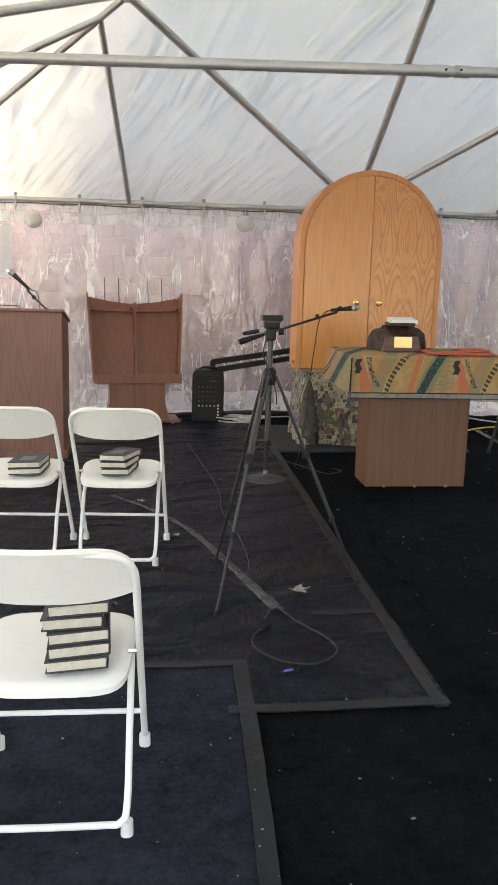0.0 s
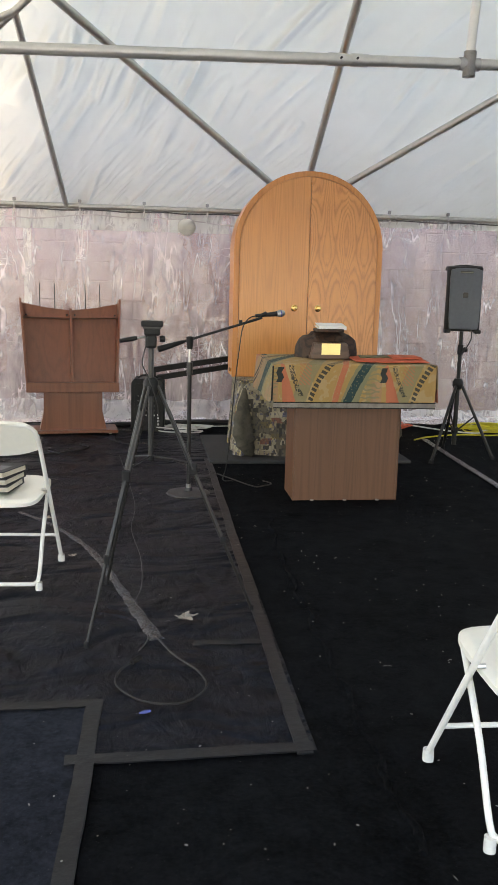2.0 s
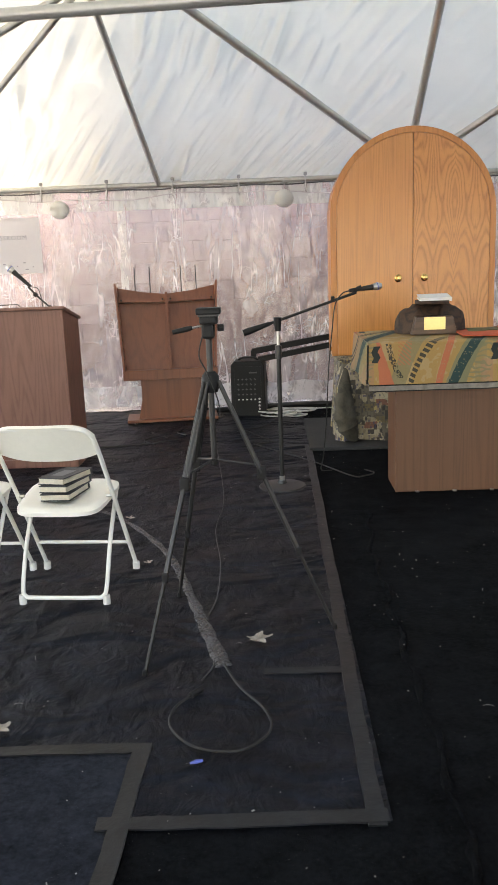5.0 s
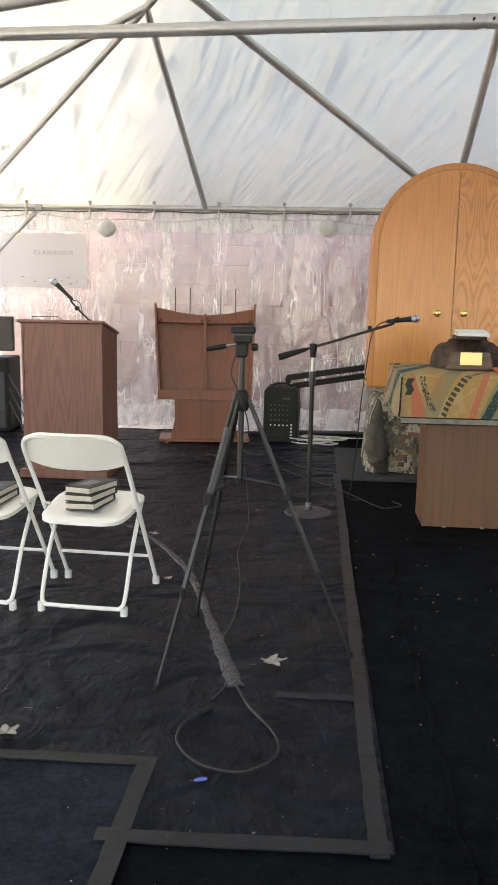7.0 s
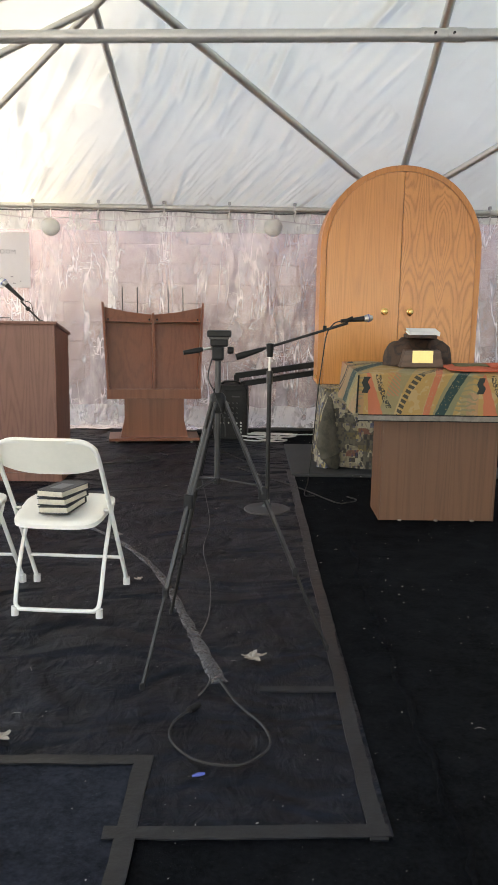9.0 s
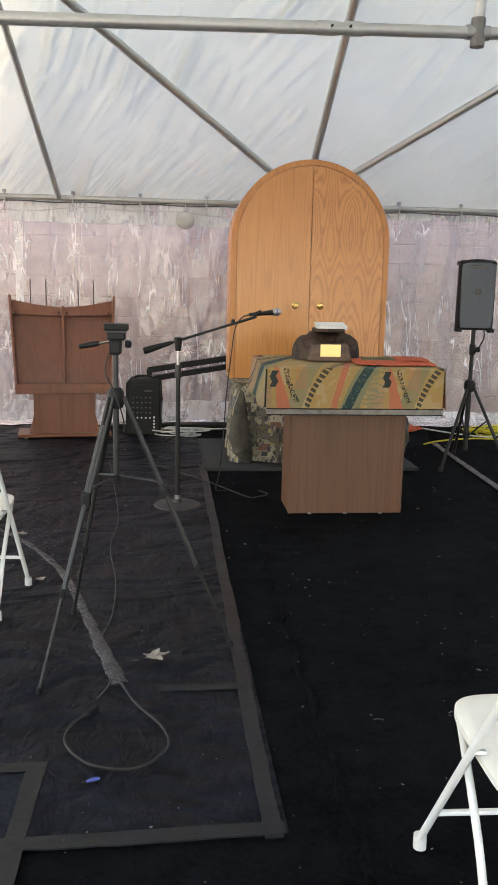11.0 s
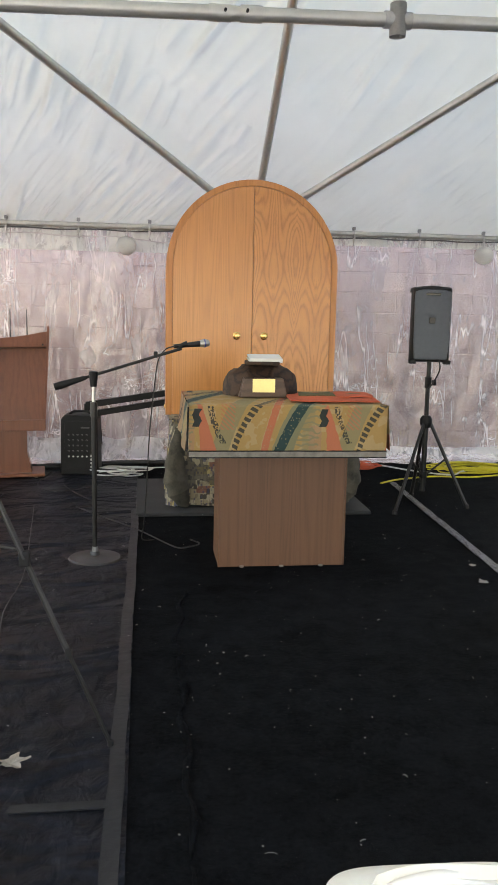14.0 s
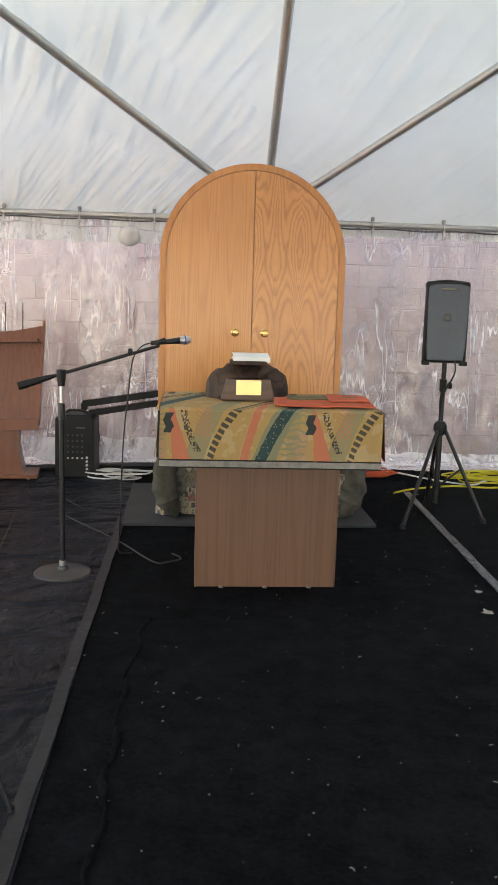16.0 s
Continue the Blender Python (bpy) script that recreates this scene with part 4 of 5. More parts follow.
# face frame: an arched band round the doors
outer, inner = arch(W2 + 0.004, SPRING, TOPZ - SPRING + 0.004), arch(W2 - 0.038, SPRING, TOPZ - SPRING - 0.038)
bm = bmesh.new()
rows = [[bm.verts.new((x, y, z)) for x, z in pts] for y, pts in ((0.0, outer), (0.0, inner), (0.03, inner), (0.03, outer))]
for i in range(4):
    for k in range(len(outer) - 1):
        bm.faces.new((rows[i][k], rows[i][k + 1], rows[(i + 1) % 4][k + 1], rows[(i + 1) % 4][k]))
part("face_frame", bm, OAK_TRIM, ark, smooth=True)
for sx, mat in ((-1, OAK), (1, OAK_CATH)):
    h, g0 = W2 - 0.042, 0.0025
    pts = [(sx * g0, 0.006), (sx * h, 0.006), (sx * h, SPRING)]
    for k in range(1, 25):
        a = math.pi / 2 * k / 24
        pts.append((sx * max(g0, h * math.cos(a)), SPRING + (TOPZ - SPRING - 0.042) * math.sin(a)))
    door = part("door", prism(pts, (-0.004, 0.018)), mat, ark)
    kx, kz = sx * 0.098 - 0.01, 0.568
    rose = Matrix.Rotation(radians(90), 4, 'X')
    part("knob", lathe([(0.0, 0), (0.028, 0), (0.028, 0.004), (0.020, 0.007), (0.010, 0.010), (0.010, 0.022), (0.019, 0.030), (0.022, 0.040), (0.018, 0.048), (0.0, 0.051)], 20, (kx, -0.004, kz), rot=rose), BRASS, door, "round brass knob", True)
for sx in (-1, 1):
    part("latch", box((sx * (W2 + 0.006), 0.10, 0.05), (0.012, 0.05, 0.03), 0.003), BRASS, ark, "small brass latch")

# draped box under the cupboard
ped = thing("draped_plinth", pose(0, 0, 0), "low plinth draped in a woven village-print cover", "plinth")
part("box", box((2.13, 7.05, 0.33), (1.22, 0.58, 0.59), 0.01), SLAB, ped)


def drape_at(u, v):
    # round three sides of the box; loose folds at the corners
    x0, x1, yf, yb = 1.53, 2.735, 6.755, 7.33
    lengths = [yb - yf, x1 - x0, yb - yf]
    total, s = sum(lengths), u * sum(lengths)
    if s < lengths[0]:
        p, nrm, c = Vector((x0, yb - s)), Vector((-1, 0)), s / lengths[0]
    elif s < lengths[0] + lengths[1]:
        t = s - lengths[0]
        p, nrm, c = Vector((x0 + t, yf)), Vector((0, -1)), 0.0
    else:
        t = s - lengths[0] - lengths[1]
        p, nrm, c = Vector((x1, yf + t)), Vector((1, 0)), 1 - t / lengths[2]
    corner = math.exp(-((s - lengths[0]) / 0.13) ** 2) + math.exp(-((s - lengths[0] - lengths[1]) / 0.13) ** 2)
    flare = (0.012 + 0.035 * (1 - v) + corner * 0.020 * math.sin(math.pi * min(1, 1.25 * (1 - v))) + 0.010 * math.sin(s * 26) * (1 - v))
    q = p + nrm * flare
    z = 0.034 + 0.60 * v + 0.012 * math.sin(s * 11) * (1 - v)
    return (q.x, q.y, z)


bm = grid(130, 30, drape_at)
part("cover", bm, HOUSES, ped, "woven cover printed with small houses", True)
part("cover_top", box((2.13, 7.05, 0.636), (1.27, 0.60, 0.006), 0.002), HOUSES, ped, "printed cover folded over the top")
for bx, sx in ((1.550, 1), (2.745, -1)):
    line = curve_points([(bx + sx * 0.01, 6.76, 0.58), (bx - sx * 0.01, 6.69, 0.44), (bx - sx * 0.015, 6.665, 0.26), (bx + sx * 0.02, 6.66, 0.13), (bx + sx * 0.07, 6.66, 0.045)], 5)
    girth = [0.012 + 0.082 * math.sin(math.pi * min(1.0, 0.04 + 0.96 * (k / 20) ** 1.35)) * (1 + 0.12 * math.sin(k * 1.9)) for k in range(21)]
    part("gathered_corner", sweep(line, girth, 14, flat=0.75), SACK, ped, "bunched dull corner of the cover", True)
slab = part("base_board", box((2.08, 7.13, 0.016), (1.62, 1.16, 0.026), 0.006), SLAB)
tagged(slab, "flat dark grey board beneath the draped plinth", "board")

# ---- reading table ----
tab = thing("reading_table", pose(2.072, 5.433, 0), "walnut-veneered pedestal table with a covered top", "table")
part("pedestal", box((0, 0.155, 0.335), (0.697, 0.31, 0.67), 0.004), WALNUT, tab)
part("tabletop", box((0, 0.20, 0.78), (0.995, 0.72, 0.235), 0.01), WALNUT, tab)
for sx in (-1, 1):
    part("edge_strip", box((sx * 0.346, -0.0025, 0.335), (0.010, 0.006, 0.668), 0.001), WALNUT, tab)
for gx in (-0.22, 0.0, 0.22):
    part("glide", lathe([(0, 0), (0.012, 0), (0.012, 0.006), (0, 0.006)], 10, (gx, -0.008, 0.0)), STEEL, tab, "small steel glide")

cl = thing("tablecloth", pose(2.065, 5.255, 0.745), "printed cloth in ochre, coral and teal over the table", "tablecloth")


def cloth_at(u, v):
    # over the top from the back edge, then down the front
    x = (u - 0.5) * 1.036
    back, top, drop = 0.16, 0.76, 0.235
    s = v * (back + top + drop)
    if s < back:
        y, z = top, 0.165 - (back - s)
    elif s < back + top:
        y, z = top - (s - back), 0.165
    else:
        y, z = 0.0, 0.165 - (s - back - top)
    ripple = 0.005 * math.sin(x * 17 + 1.0) + 0.004 * fbm(x * 5, s * 3, 2.0)
    if s > back + top:
        y -= abs(ripple) * (s - back - top) / drop * 2.2
    else:
        z += 0.35 * ripple + 0.001
    return (x, y, z)


part("cover", grid(90, 66, cloth_at), TAPESTRY, cl, "printed cloth with slanting coloured bands", True)
for sx in (-1, 1):
    def side_at(u, v, sx=sx):
        y = 0.76 * u
        z = 0.165 - 0.235 * v
        return (sx * (0.518 + 0.014 * v + 0.012 * math.sin(y * 9) * v + 0.004), y - 0.012 * v * (1 - u), z)
    part("side_drop", grid(30, 12, side_at), TAPESTRY, cl, "hanging end of the printed cloth", True)
part("border", grid(60, 3, lambda u, v: ((u - 0.5) * 1.034, -0.010 - 0.006 * abs(math.sin(u * 18)), -0.072 - 0.030 * v)), FRINGE, cl, "grey woven border along the hem", True)
part("border_line", sweep([((k / 30 - 0.5) * 1.034, -0.012 - 0.005 * abs(math.sin(k * 0.6)), -0.070) for k in range(31)], 0.0035, 6), BLACK, cl, "dark piping above the border")
part("border_line", sweep([((k / 30 - 0.5) * 1.034, -0.012 - 0.005 * abs(math.sin(k * 0.6)), -0.104) for k in range(31)], 0.003, 6), BLACK, cl, "dark piping below the border")
part("corner_seam", sweep([(-0.521, -0.004, 0.155), (-0.524, -0.008, 0.04), (-0.526, -0.012, -0.06)], 0.005, 6), BLACK, cl, "dark corner binding")

rn = thing("folded_runner", pose(2.065, 5.255, 0.915), "coral orange cloth folded flat on the tablecloth", "runner")


def runner(x0, x1, y0, y1, z, skew, amp, seed):
    def at(u, v):
        x, y = x0 + (x1 - x0) * u + skew * v, y0 + (y1 - y0) * v
        return (x, y, z + amp * abs(fbm(x * 6, y * 6, seed)) + 0.004 * math.sin(math.pi * v))
    bm = grid(24, 18, at)
    ext = bmesh.ops.extrude_face_region(bm, geom=list(bm.faces))
    bmesh.ops.translate(bm, verts=[q for q in ext["geom"] if isinstance(q, bmesh.types.BMVert)], vec=(0, 0, -0.006))
    return bm


part("cloth", runner(0.02, 0.50, 0.09, 0.52, 0.008, 0.03, 0.008, 3.0), ORANGE_CLOTH, rn, smooth=True)
part("fold", runner(0.10, 0.46, 0.30, 0.44, 0.018, 0.02, 0.006, 5.0), SAGE_CLOTH, rn, "olive printed fold", True)
part("fold", runner(0.30, 0.50, 0.22, 0.50, 0.020, 0.02, 0.006, 8.0), ORANGE_CLOTH, rn, smooth=True)

# carved book rest with a plate, and the book on it
rest = thing("book_rest", pose(1.975, 5.72, 0.915), "dark natural-edge wooden book rest with a small plate", "book rest")


def rest_at(u, v):
    a = math.pi * u
    bump_r = 1 + 0.10 * fbm(math.cos(a) * 3 + 4, v * 3, 1.0)
    x = -0.205 * math.copysign(abs(math.cos(a)) ** 0.75, math.cos(a)) * bump_r
    z = 0.175 * (math.sin(a) ** 0.62) * bump_r
    t = 0.62 + 0.38 * math.sin(math.pi * v)
    return (x * t, 0.30 * (v - 0.35) * 0.75, max(0.0, z * t))


bm = grid(40, 14, rest_at)
bmesh.ops.holes_fill(bm, edges=[e for e in bm.edges if e.is_boundary])
part("burl", bm, BURL, rest, "rough dark burl wood", True)
bm = prism([(-0.135, 0.0), (0.135, 0.0), (0.108, 0.105), (-0.108, 0.105)], (-0.135, -0.06), bevel=0.004)
part("front_block", bm, BLOCK_WOOD, rest, "smooth wedge of dark wood")
part("plate", box((0.0, -0.138, 0.066), (0.125, 0.004, 0.074), 0.001), GOLD, rest, "engraved gold plate")
part("ledge", box((0.0, -0.04, 0.185), (0.18, 0.14, 0.02), 0.004), BURL, rest)
bk = book(pose(1.99, 5.69, 1.112, 7, 0, 0) @ pose(0, 0, 0, 0, 0, 90), 0.14, 0.185, 0.024, "small pale book resting on the dark wooden book rest", cover=WHITE)


# ---- microphone and boom stand ----
def microphone(parent, tip, tail, r=0.018):
    tip, tail = Vector(tip), Vector(tail)
    d = (tip - tail)
    rot = d.to_track_quat('Z', 'Y').to_matrix().to_4x4()
    n = d.length
    mic = part("microphone", lathe([(0.0, 0), (r * 0.62, 0.002), (r * 0.72, n * 0.4), (r * 0.95, n * 0.72), (0.0, n * 0.725)], 16, tail, rot=rot), BLACK_METAL, parent, "black handheld microphone", True)
    part("grille", lathe([(0.0, n * 0.72), (r, n * 0.73), (r * 1.25, n * 0.80), (r * 1.25, n * 0.90), (r * 0.8, n * 0.985), (0.0, n)], 18, tail, rot=rot), STEEL, mic, "silver mesh grille", True)
    part("band", lathe([(r * 1.1, n * 0.835), (r * 1.33, n * 0.84), (r * 1.33, n * 0.865), (r * 1.1, n * 0.87)], 18, tail, rot=rot), BLUE, mic, "blue band")
    return mic


ms = thing("microphone_stand", pose(1.053, 5.61, 0), "black boom microphone stand with a round base", "microphone stand")
part("base", lathe([(0.0, 0.0), (0.145, 0.0), (0.147, 0.008), (0.140, 0.018), (0.09, 0.026), (0.03, 0.032), (0.024, 0.05), (0.0, 0.052)], 40), GUNMETAL, ms, "round cast base", True)
part("collar", lathe([(0.0, 0.045), (0.017, 0.045), (0.017, 0.075), (0.0, 0.08)], 14), STEEL, ms, smooth=True)
part("pole", sweep([(0, 0, 0.05), (0, 0, 0.86)], 0.0135, 14), BLACK_METAL, ms, smooth=True)
part("clutch", lathe([(0.0, 0.80), (0.018, 0.80), (0.020, 0.83), (0.018, 0.88), (0.0, 0.885)], 14), GUNMETAL, ms, smooth=True)
part("inner_pole", sweep([(0, 0, 0.85), (0, 0, 1.01)], 0.009, 12), STEEL, ms, "worn steel tube", True)
part("swivel", lathe([(0.0, 0.965), (0.017, 0.965), (0.022, 1.01), (0.024, 1.045), (0.0, 1.05)], 14), BLACK, ms, smooth=True)
B0, B1 = Vector((-0.205, -0.02, 0.962)), Vector((0.475, 0.075, 1.172))
boom = part("boom", sweep([B0 + (B1 - B0) * k / 4 for k in range(5)], 0.0085, 12), BLACK_METAL, ms, smooth=True)
part("counterweight", sweep([B0, B0 + (B1 - B0) * 0.05, B0 + (B1 - B0) * 0.22, B0 + (B1 - B0) * 0.25], [0.020, 0.021, 0.013, 0.009], 12), BLACK, boom, smooth=True)
part("cable_clip", box(B0 + (B1 - B0) * 0.79 + Vector((0, 0, 0.01)), (0.022, 0.02, 0.035), 0.004), BLACK, boom)
part("mic_clip", sweep([B1 + Vector((-0.015, 0, 0.0)), B1 + Vector((0.005, 0.005, 0.02)), B1 + Vector((0.03, 0.008, 0.026))], [0.010, 0.012, 0.017], 10), BLACK, boom, smooth=True)
microphone(ms, (0.632, 0.11, 1.205), (0.43, 0.075, 1.183))
cable = curve_points([(0.43, 0.075, 1.183), (0.385, 0.06, 1.165), (0.345, 0.05, 1.10), (0.325, 0.05, 0.95), (0.30, 0.06, 0.70), (0.285, 0.10, 0.40), (0.27, 0.2, 0.15), (0.26, 0.3, 0.03), (0.33, 0.35, 0.012)], 7)
part("cable", sweep(cable, 0.0038, 7), CORD, ms, "thin black cable", True)


# ---- camera tripod ----
TX, TYY = 0.787, 3.62
tri = thing("tripod", pose(TX, TYY, 0), "grey aluminium camera tripod standing on the sheet", "tripod")
hub = Vector((0, 0, 0.955))
part("collar", lathe([(0.0, 0.925), (0.024, 0.925), (0.032, 0.945), (0.030, 0.985), (0.018, 1.0), (0.0, 1.0)], 16), BLACK, tri, "black plastic shoulder", True)
part("column", sweep([(0, 0, 0.66), (0, 0, 1.15)], 0.011, 14), GUNMETAL, tri, smooth=True)
part("column_foot", lathe([(0.0, 0.655), (0.014, 0.655), (0.015, 0.675), (0, 0.68)], 12), BLACK, tri)
feet = [(1.217 - TX, 3.580 - TYY), (0.542 - TX, 3.250 - TYY), (0.590 - TX, 3.925 - TYY)]
for fx, fy in feet:
    d = Vector((fx, fy, 0)).normalized()
    a, b = hub + d * 0.028 + Vector((0, 0, 0.01)), Vector((fx, fy, 0.014))
    k1, k2 = a.lerp(b, 0.36), a.lerp(b, 0.68)
    side = Vector((-d.y, d.x, 0)) * 0.0095
    bm = sweep([a + side, k1 + side], 0.0065, 8)
    sweep([a - side, k1 - side], 0.0065, 8, bm)
    leg = part("leg", bm, GUNMETAL, tri, smooth=True)
    part("clamp", box(k1, (0.034, 0.028, 0.05), 0.006), BLACK, leg, "black clamp")
    part("mid_section", sweep([a.lerp(b, 0.10), k2], 0.0092, 10), GUNMETAL, leg, smooth=True)
    part("clamp", box(k2, (0.022, 0.022, 0.036), 0.005), BLACK, leg, "black clamp")
    part("lower_section", sweep([k2, b], 0.0068, 10), BLACK_METAL, leg, smooth=True)
    part("foot", lathe([(0.0, 0), (0.010, 0), (0.009, 0.02), (0.0, 0.024)], 10, (fx, fy, 0.008)), BLACK, leg, "rubber foot")
    part("spreader", sweep([Vector((0, 0, 0.675)), a.lerp(b, 0.33)], 0.0045, 8), GUNMETAL, leg, smooth=True)
head = part("pan_head", box((0, 0, 1.145), (0.045, 0.05, 0.055), 0.010), BLACK, tri, "black pan head")
part("tilt_block", box((0.004, 0, 1.185), (0.066, 0.05, 0.034), 0.008), BLACK, head)
part("plate", box((0.004, 0, 1.215), (0.088, 0.058, 0.024), 0.005), BLACK, head, "quick release plate")
part("plate_edge", box((0.004, 0, 1.200), (0.074, 0.054, 0.008), 0.002), GUNMETAL, head)
part("lock_knob", lathe([(0, 0), (0.012, 0), (0.014, 0.01), (0.012, 0.022), (0, 0.024)], 12, (0.034, 0.0, 1.155), rot=Matrix.Rotation(radians(90), 4, 'Y')), BLACK, head)
part("handle_rod", sweep([(-0.015, -0.01, 1.165), (-0.07, -0.02, 1.156)], 0.004, 8), STEEL, head, "bare steel rod")
part("handle", sweep([(-0.055, -0.018, 1.159), (-0.075, -0.02, 1.155), (-0.125, -0.028, 1.146)], [0.008, 0.010, 0.008], 10), BLACK, head, "black grip", True)
part("cord", sweep(curve_points([(-0.02, -0.02, 1.13), (-0.035, -0.03, 1.06), (-0.01, -0.03, 1.0), (0.025, -0.03, 0.90), (0.03, -0.03, 0.84)], 5), 0.0025, 6), CORD, tri)


# ---- open book stand with an hourglass pedestal ----
BS = pose(0.115, 7.93, 0.008, 0, 0, 7)
bs = thing("book_stand", BS, "reddish mahogany lectern with an open slanted back", "lectern")
tilt = Matrix.Translation((0, 0.02, 0.42)) @ Matrix.Rotation(radians(-14), 4, 'X')


def on_back(bm):
    bmesh.ops.transform(bm, matrix=tilt, verts=bm.verts)
    return bm


# slanted tray: back panel with a notched top edge, sides, middle rib, rail and shelf
part("back_panel", on_back(prism([(-0.40, 0.03), (0.40, 0.03), (0.445, 0.80), (0.22, 0.755), (0.0, 0.730), (-0.22, 0.755), (-0.445, 0.80)], (0.10, 0.116))), MAHOGANY, bs)
for sx in (-1, 1):
    part("side_panel", on_back(prism([(sx * 0.392, 0.0), (sx * 0.412, 0.0), (sx * 0.458, 0.81), (sx * 0.438, 0.81)], (-0.045, 0.117), bevel=0.002)), MAHOGANY, bs)
    part("top_rail", on_back(prism([(sx * 0.01, 0.645), (sx * 0.428, 0.655), (sx * 0.43, 0.69), (sx * 0.01, 0.672)], (0.030, 0.102))), MAHOGANY, bs)
    for px in (0.035, 0.40):
        part("peg", lathe([(0, 0), (0.008, 0), (0.008, 0.03), (0, 0.032)], 10, tilt @ Vector((sx * px, 0.035, 0.668)), rot=Matrix.Rotation(radians(76), 4, 'X')), BLACK, bs, "dark peg")
    for px in (0.14, 0.275):
        part("prong", sweep([tilt @ Vector((sx * px, 0.108, 0.72)), tilt @ Vector((sx * px, 0.108, 0.985))], 0.0045, 8), BLACK_METAL, bs, "thin dark metal rod")
part("middle_rib", on_back(box((0.0, 0.055, 0.38), (0.022, 0.094, 0.70), 0.002)), MAHOGANY, bs)
part("shelf", box((0, -0.02, 0.425), (0.80, 0.14, 0.018), 0.003), MAHOGANY, bs)
part("shelf_lip", box((0, -0.10, 0.430), (0.822, 0.022, 0.088), 0.004), MAHOGANY, bs)
bm = prism([(-0.30, 0.03), (0.30, 0.03), (0.262, 0.20), (0.262, 0.385), (-0.262, 0.385), (-0.262, 0.20)], (-0.07, 0.14), bevel=0.003)
part("pedestal", bm, MAHOGANY, bs)
part("base", box((0, 0.03, 0.026), (0.80, 0.34, 0.026), 0.006), MAHOGANY, bs)
for sx in (-1, 1):
    for sy in (-0.11, 0.17):
        part("caster", lathe([(0, 0), (0.013, 0), (0.013, 0.012), (0, 0.014)], 10, (sx * 0.33, sy, 0.0)), STEEL, bs, "small caster")


# ---- closed lectern with its microphone ----
LP = pose(-0.68, 6.30, 0.008)
le = thing("lectern", LP, "brown wood-laminate lectern with a sloped top", "lectern")
body = prism([(0.0, 0.06), (0.44, 0.06), (0.44, 1.005), (0.0, 1.095)], (-0.285, 0.285), "x", bevel=0.003)
part("body", body, LAMINATE, le)
part("base", box((0, 0.225, 0.032), (0.63, 0.50, 0.06), 0.004), LAMINATE, le)
part("top", prism([(-0.02, 1.099), (0.46, 1.001), (0.46, 1.020), (-0.02, 1.120)], (-0.305, 0.300), "x", bevel=0.003), LAMINATE, le)
for sx in (-1, 1):
    part("edge_strip", box((sx * 0.277, -0.003, 0.58), (0.014, 0.006, 1.02), 0.002), LAMINATE, le)
part("wire_rest", sweep([(-0.24, 0.14, 1.085), (-0.24, 0.11, 1.135), (-0.05, 0.11, 1.135), (-0.01, 0.14, 1.085)], 0.0035, 6), BLACK_METAL, le, "thin wire rest")
part("papers", box((0.02, 0.16, 1.088), (0.09, 0.07, 0.012), 0.002, rot=Matrix.Rotation(radians(-11.5), 4, 'X')), WHITE, le, "folded papers")
pm = thing("podium_microphone", LP @ pose(0.155, 0.18, 1.085), "black microphone on a short clip arm over the lectern", "microphone")
part("mount", lathe([(0, 0), (0.02, 0), (0.014, 0.03), (0, 0.035)], 12), BLACK, pm)
part("arm", sweep([(0.0, 0, 0.02), (-0.09, 0.01, 0.105), (-0.145, 0.015, 0.165)], 0.007, 8), BLACK_METAL, pm, smooth=True)
part("joint", box((-0.095, 0.01, 0.11), (0.025, 0.025, 0.03), 0.005, rot=Matrix.Rotation(radians(45), 4, 'Y')), BLACK, pm)
microphone(pm, (-0.285, 0.02, 0.315), (-0.125, 0.015, 0.165), 0.019)
part("cable", sweep(curve_points([(-0.125, 0.015, 0.165), (-0.075, 0.005, 0.15), (-0.055, 0.0, 0.08), (-0.05, 0.0, 0.01)], 5), 0.0035, 6), CORD, pm, smooth=True)


# ---- sound gear ----
amp = thing("portable_mixer", pose(0.80, 8.06, 0.012, 0, 0, -4), "black portable powered mixer box with knobs", "mixer")
part("case", prism([(-0.155, 0.0), (0.155, 0.0), (0.15, 0.46), (0.12, 0.495), (-0.12, 0.495), (-0.15, 0.46)], (-0.10, 0.16), bevel=0.010), BLACK, amp)
part("panel", box((0, -0.102, 0.25), (0.235, 0.008, 0.40), 0.003), BLACK, amp, "recessed control panel")
part("handle", sweep(curve_points([(-0.09, 0.0, 0.49), (-0.06, 0.0, 0.515), (0.0, 0.0, 0.52), (0.06, 0.0, 0.515), (0.09, 0.0, 0.49)], 4), 0.010, 8), BLACK, amp, smooth=True)
part("badge", box((0.05, -0.107, 0.395), (0.07, 0.002, 0.012)), GREY_CORD, amp, "plain grey badge")
kn = Matrix.Rotation(radians(90), 4, 'X')
for r in range(5):
    for k in range(5):
        part("knob", lathe([(0, 0), (0.008, 0), (0.0065, 0.012), (0, 0.013)], 8, (-0.085 + 0.037 * k, -0.106, 0.155 + 0.045 * r), rot=kn), STEEL if r == 0 else GUNMETAL, amp)
for k in range(4):
    part("socket", lathe([(0, 0), (0.010, 0), (0.010, 0.004), (0, 0.004)], 10, (0.10, -0.106, 0.07 + 0.03 * k), rot=kn), STEEL, amp)

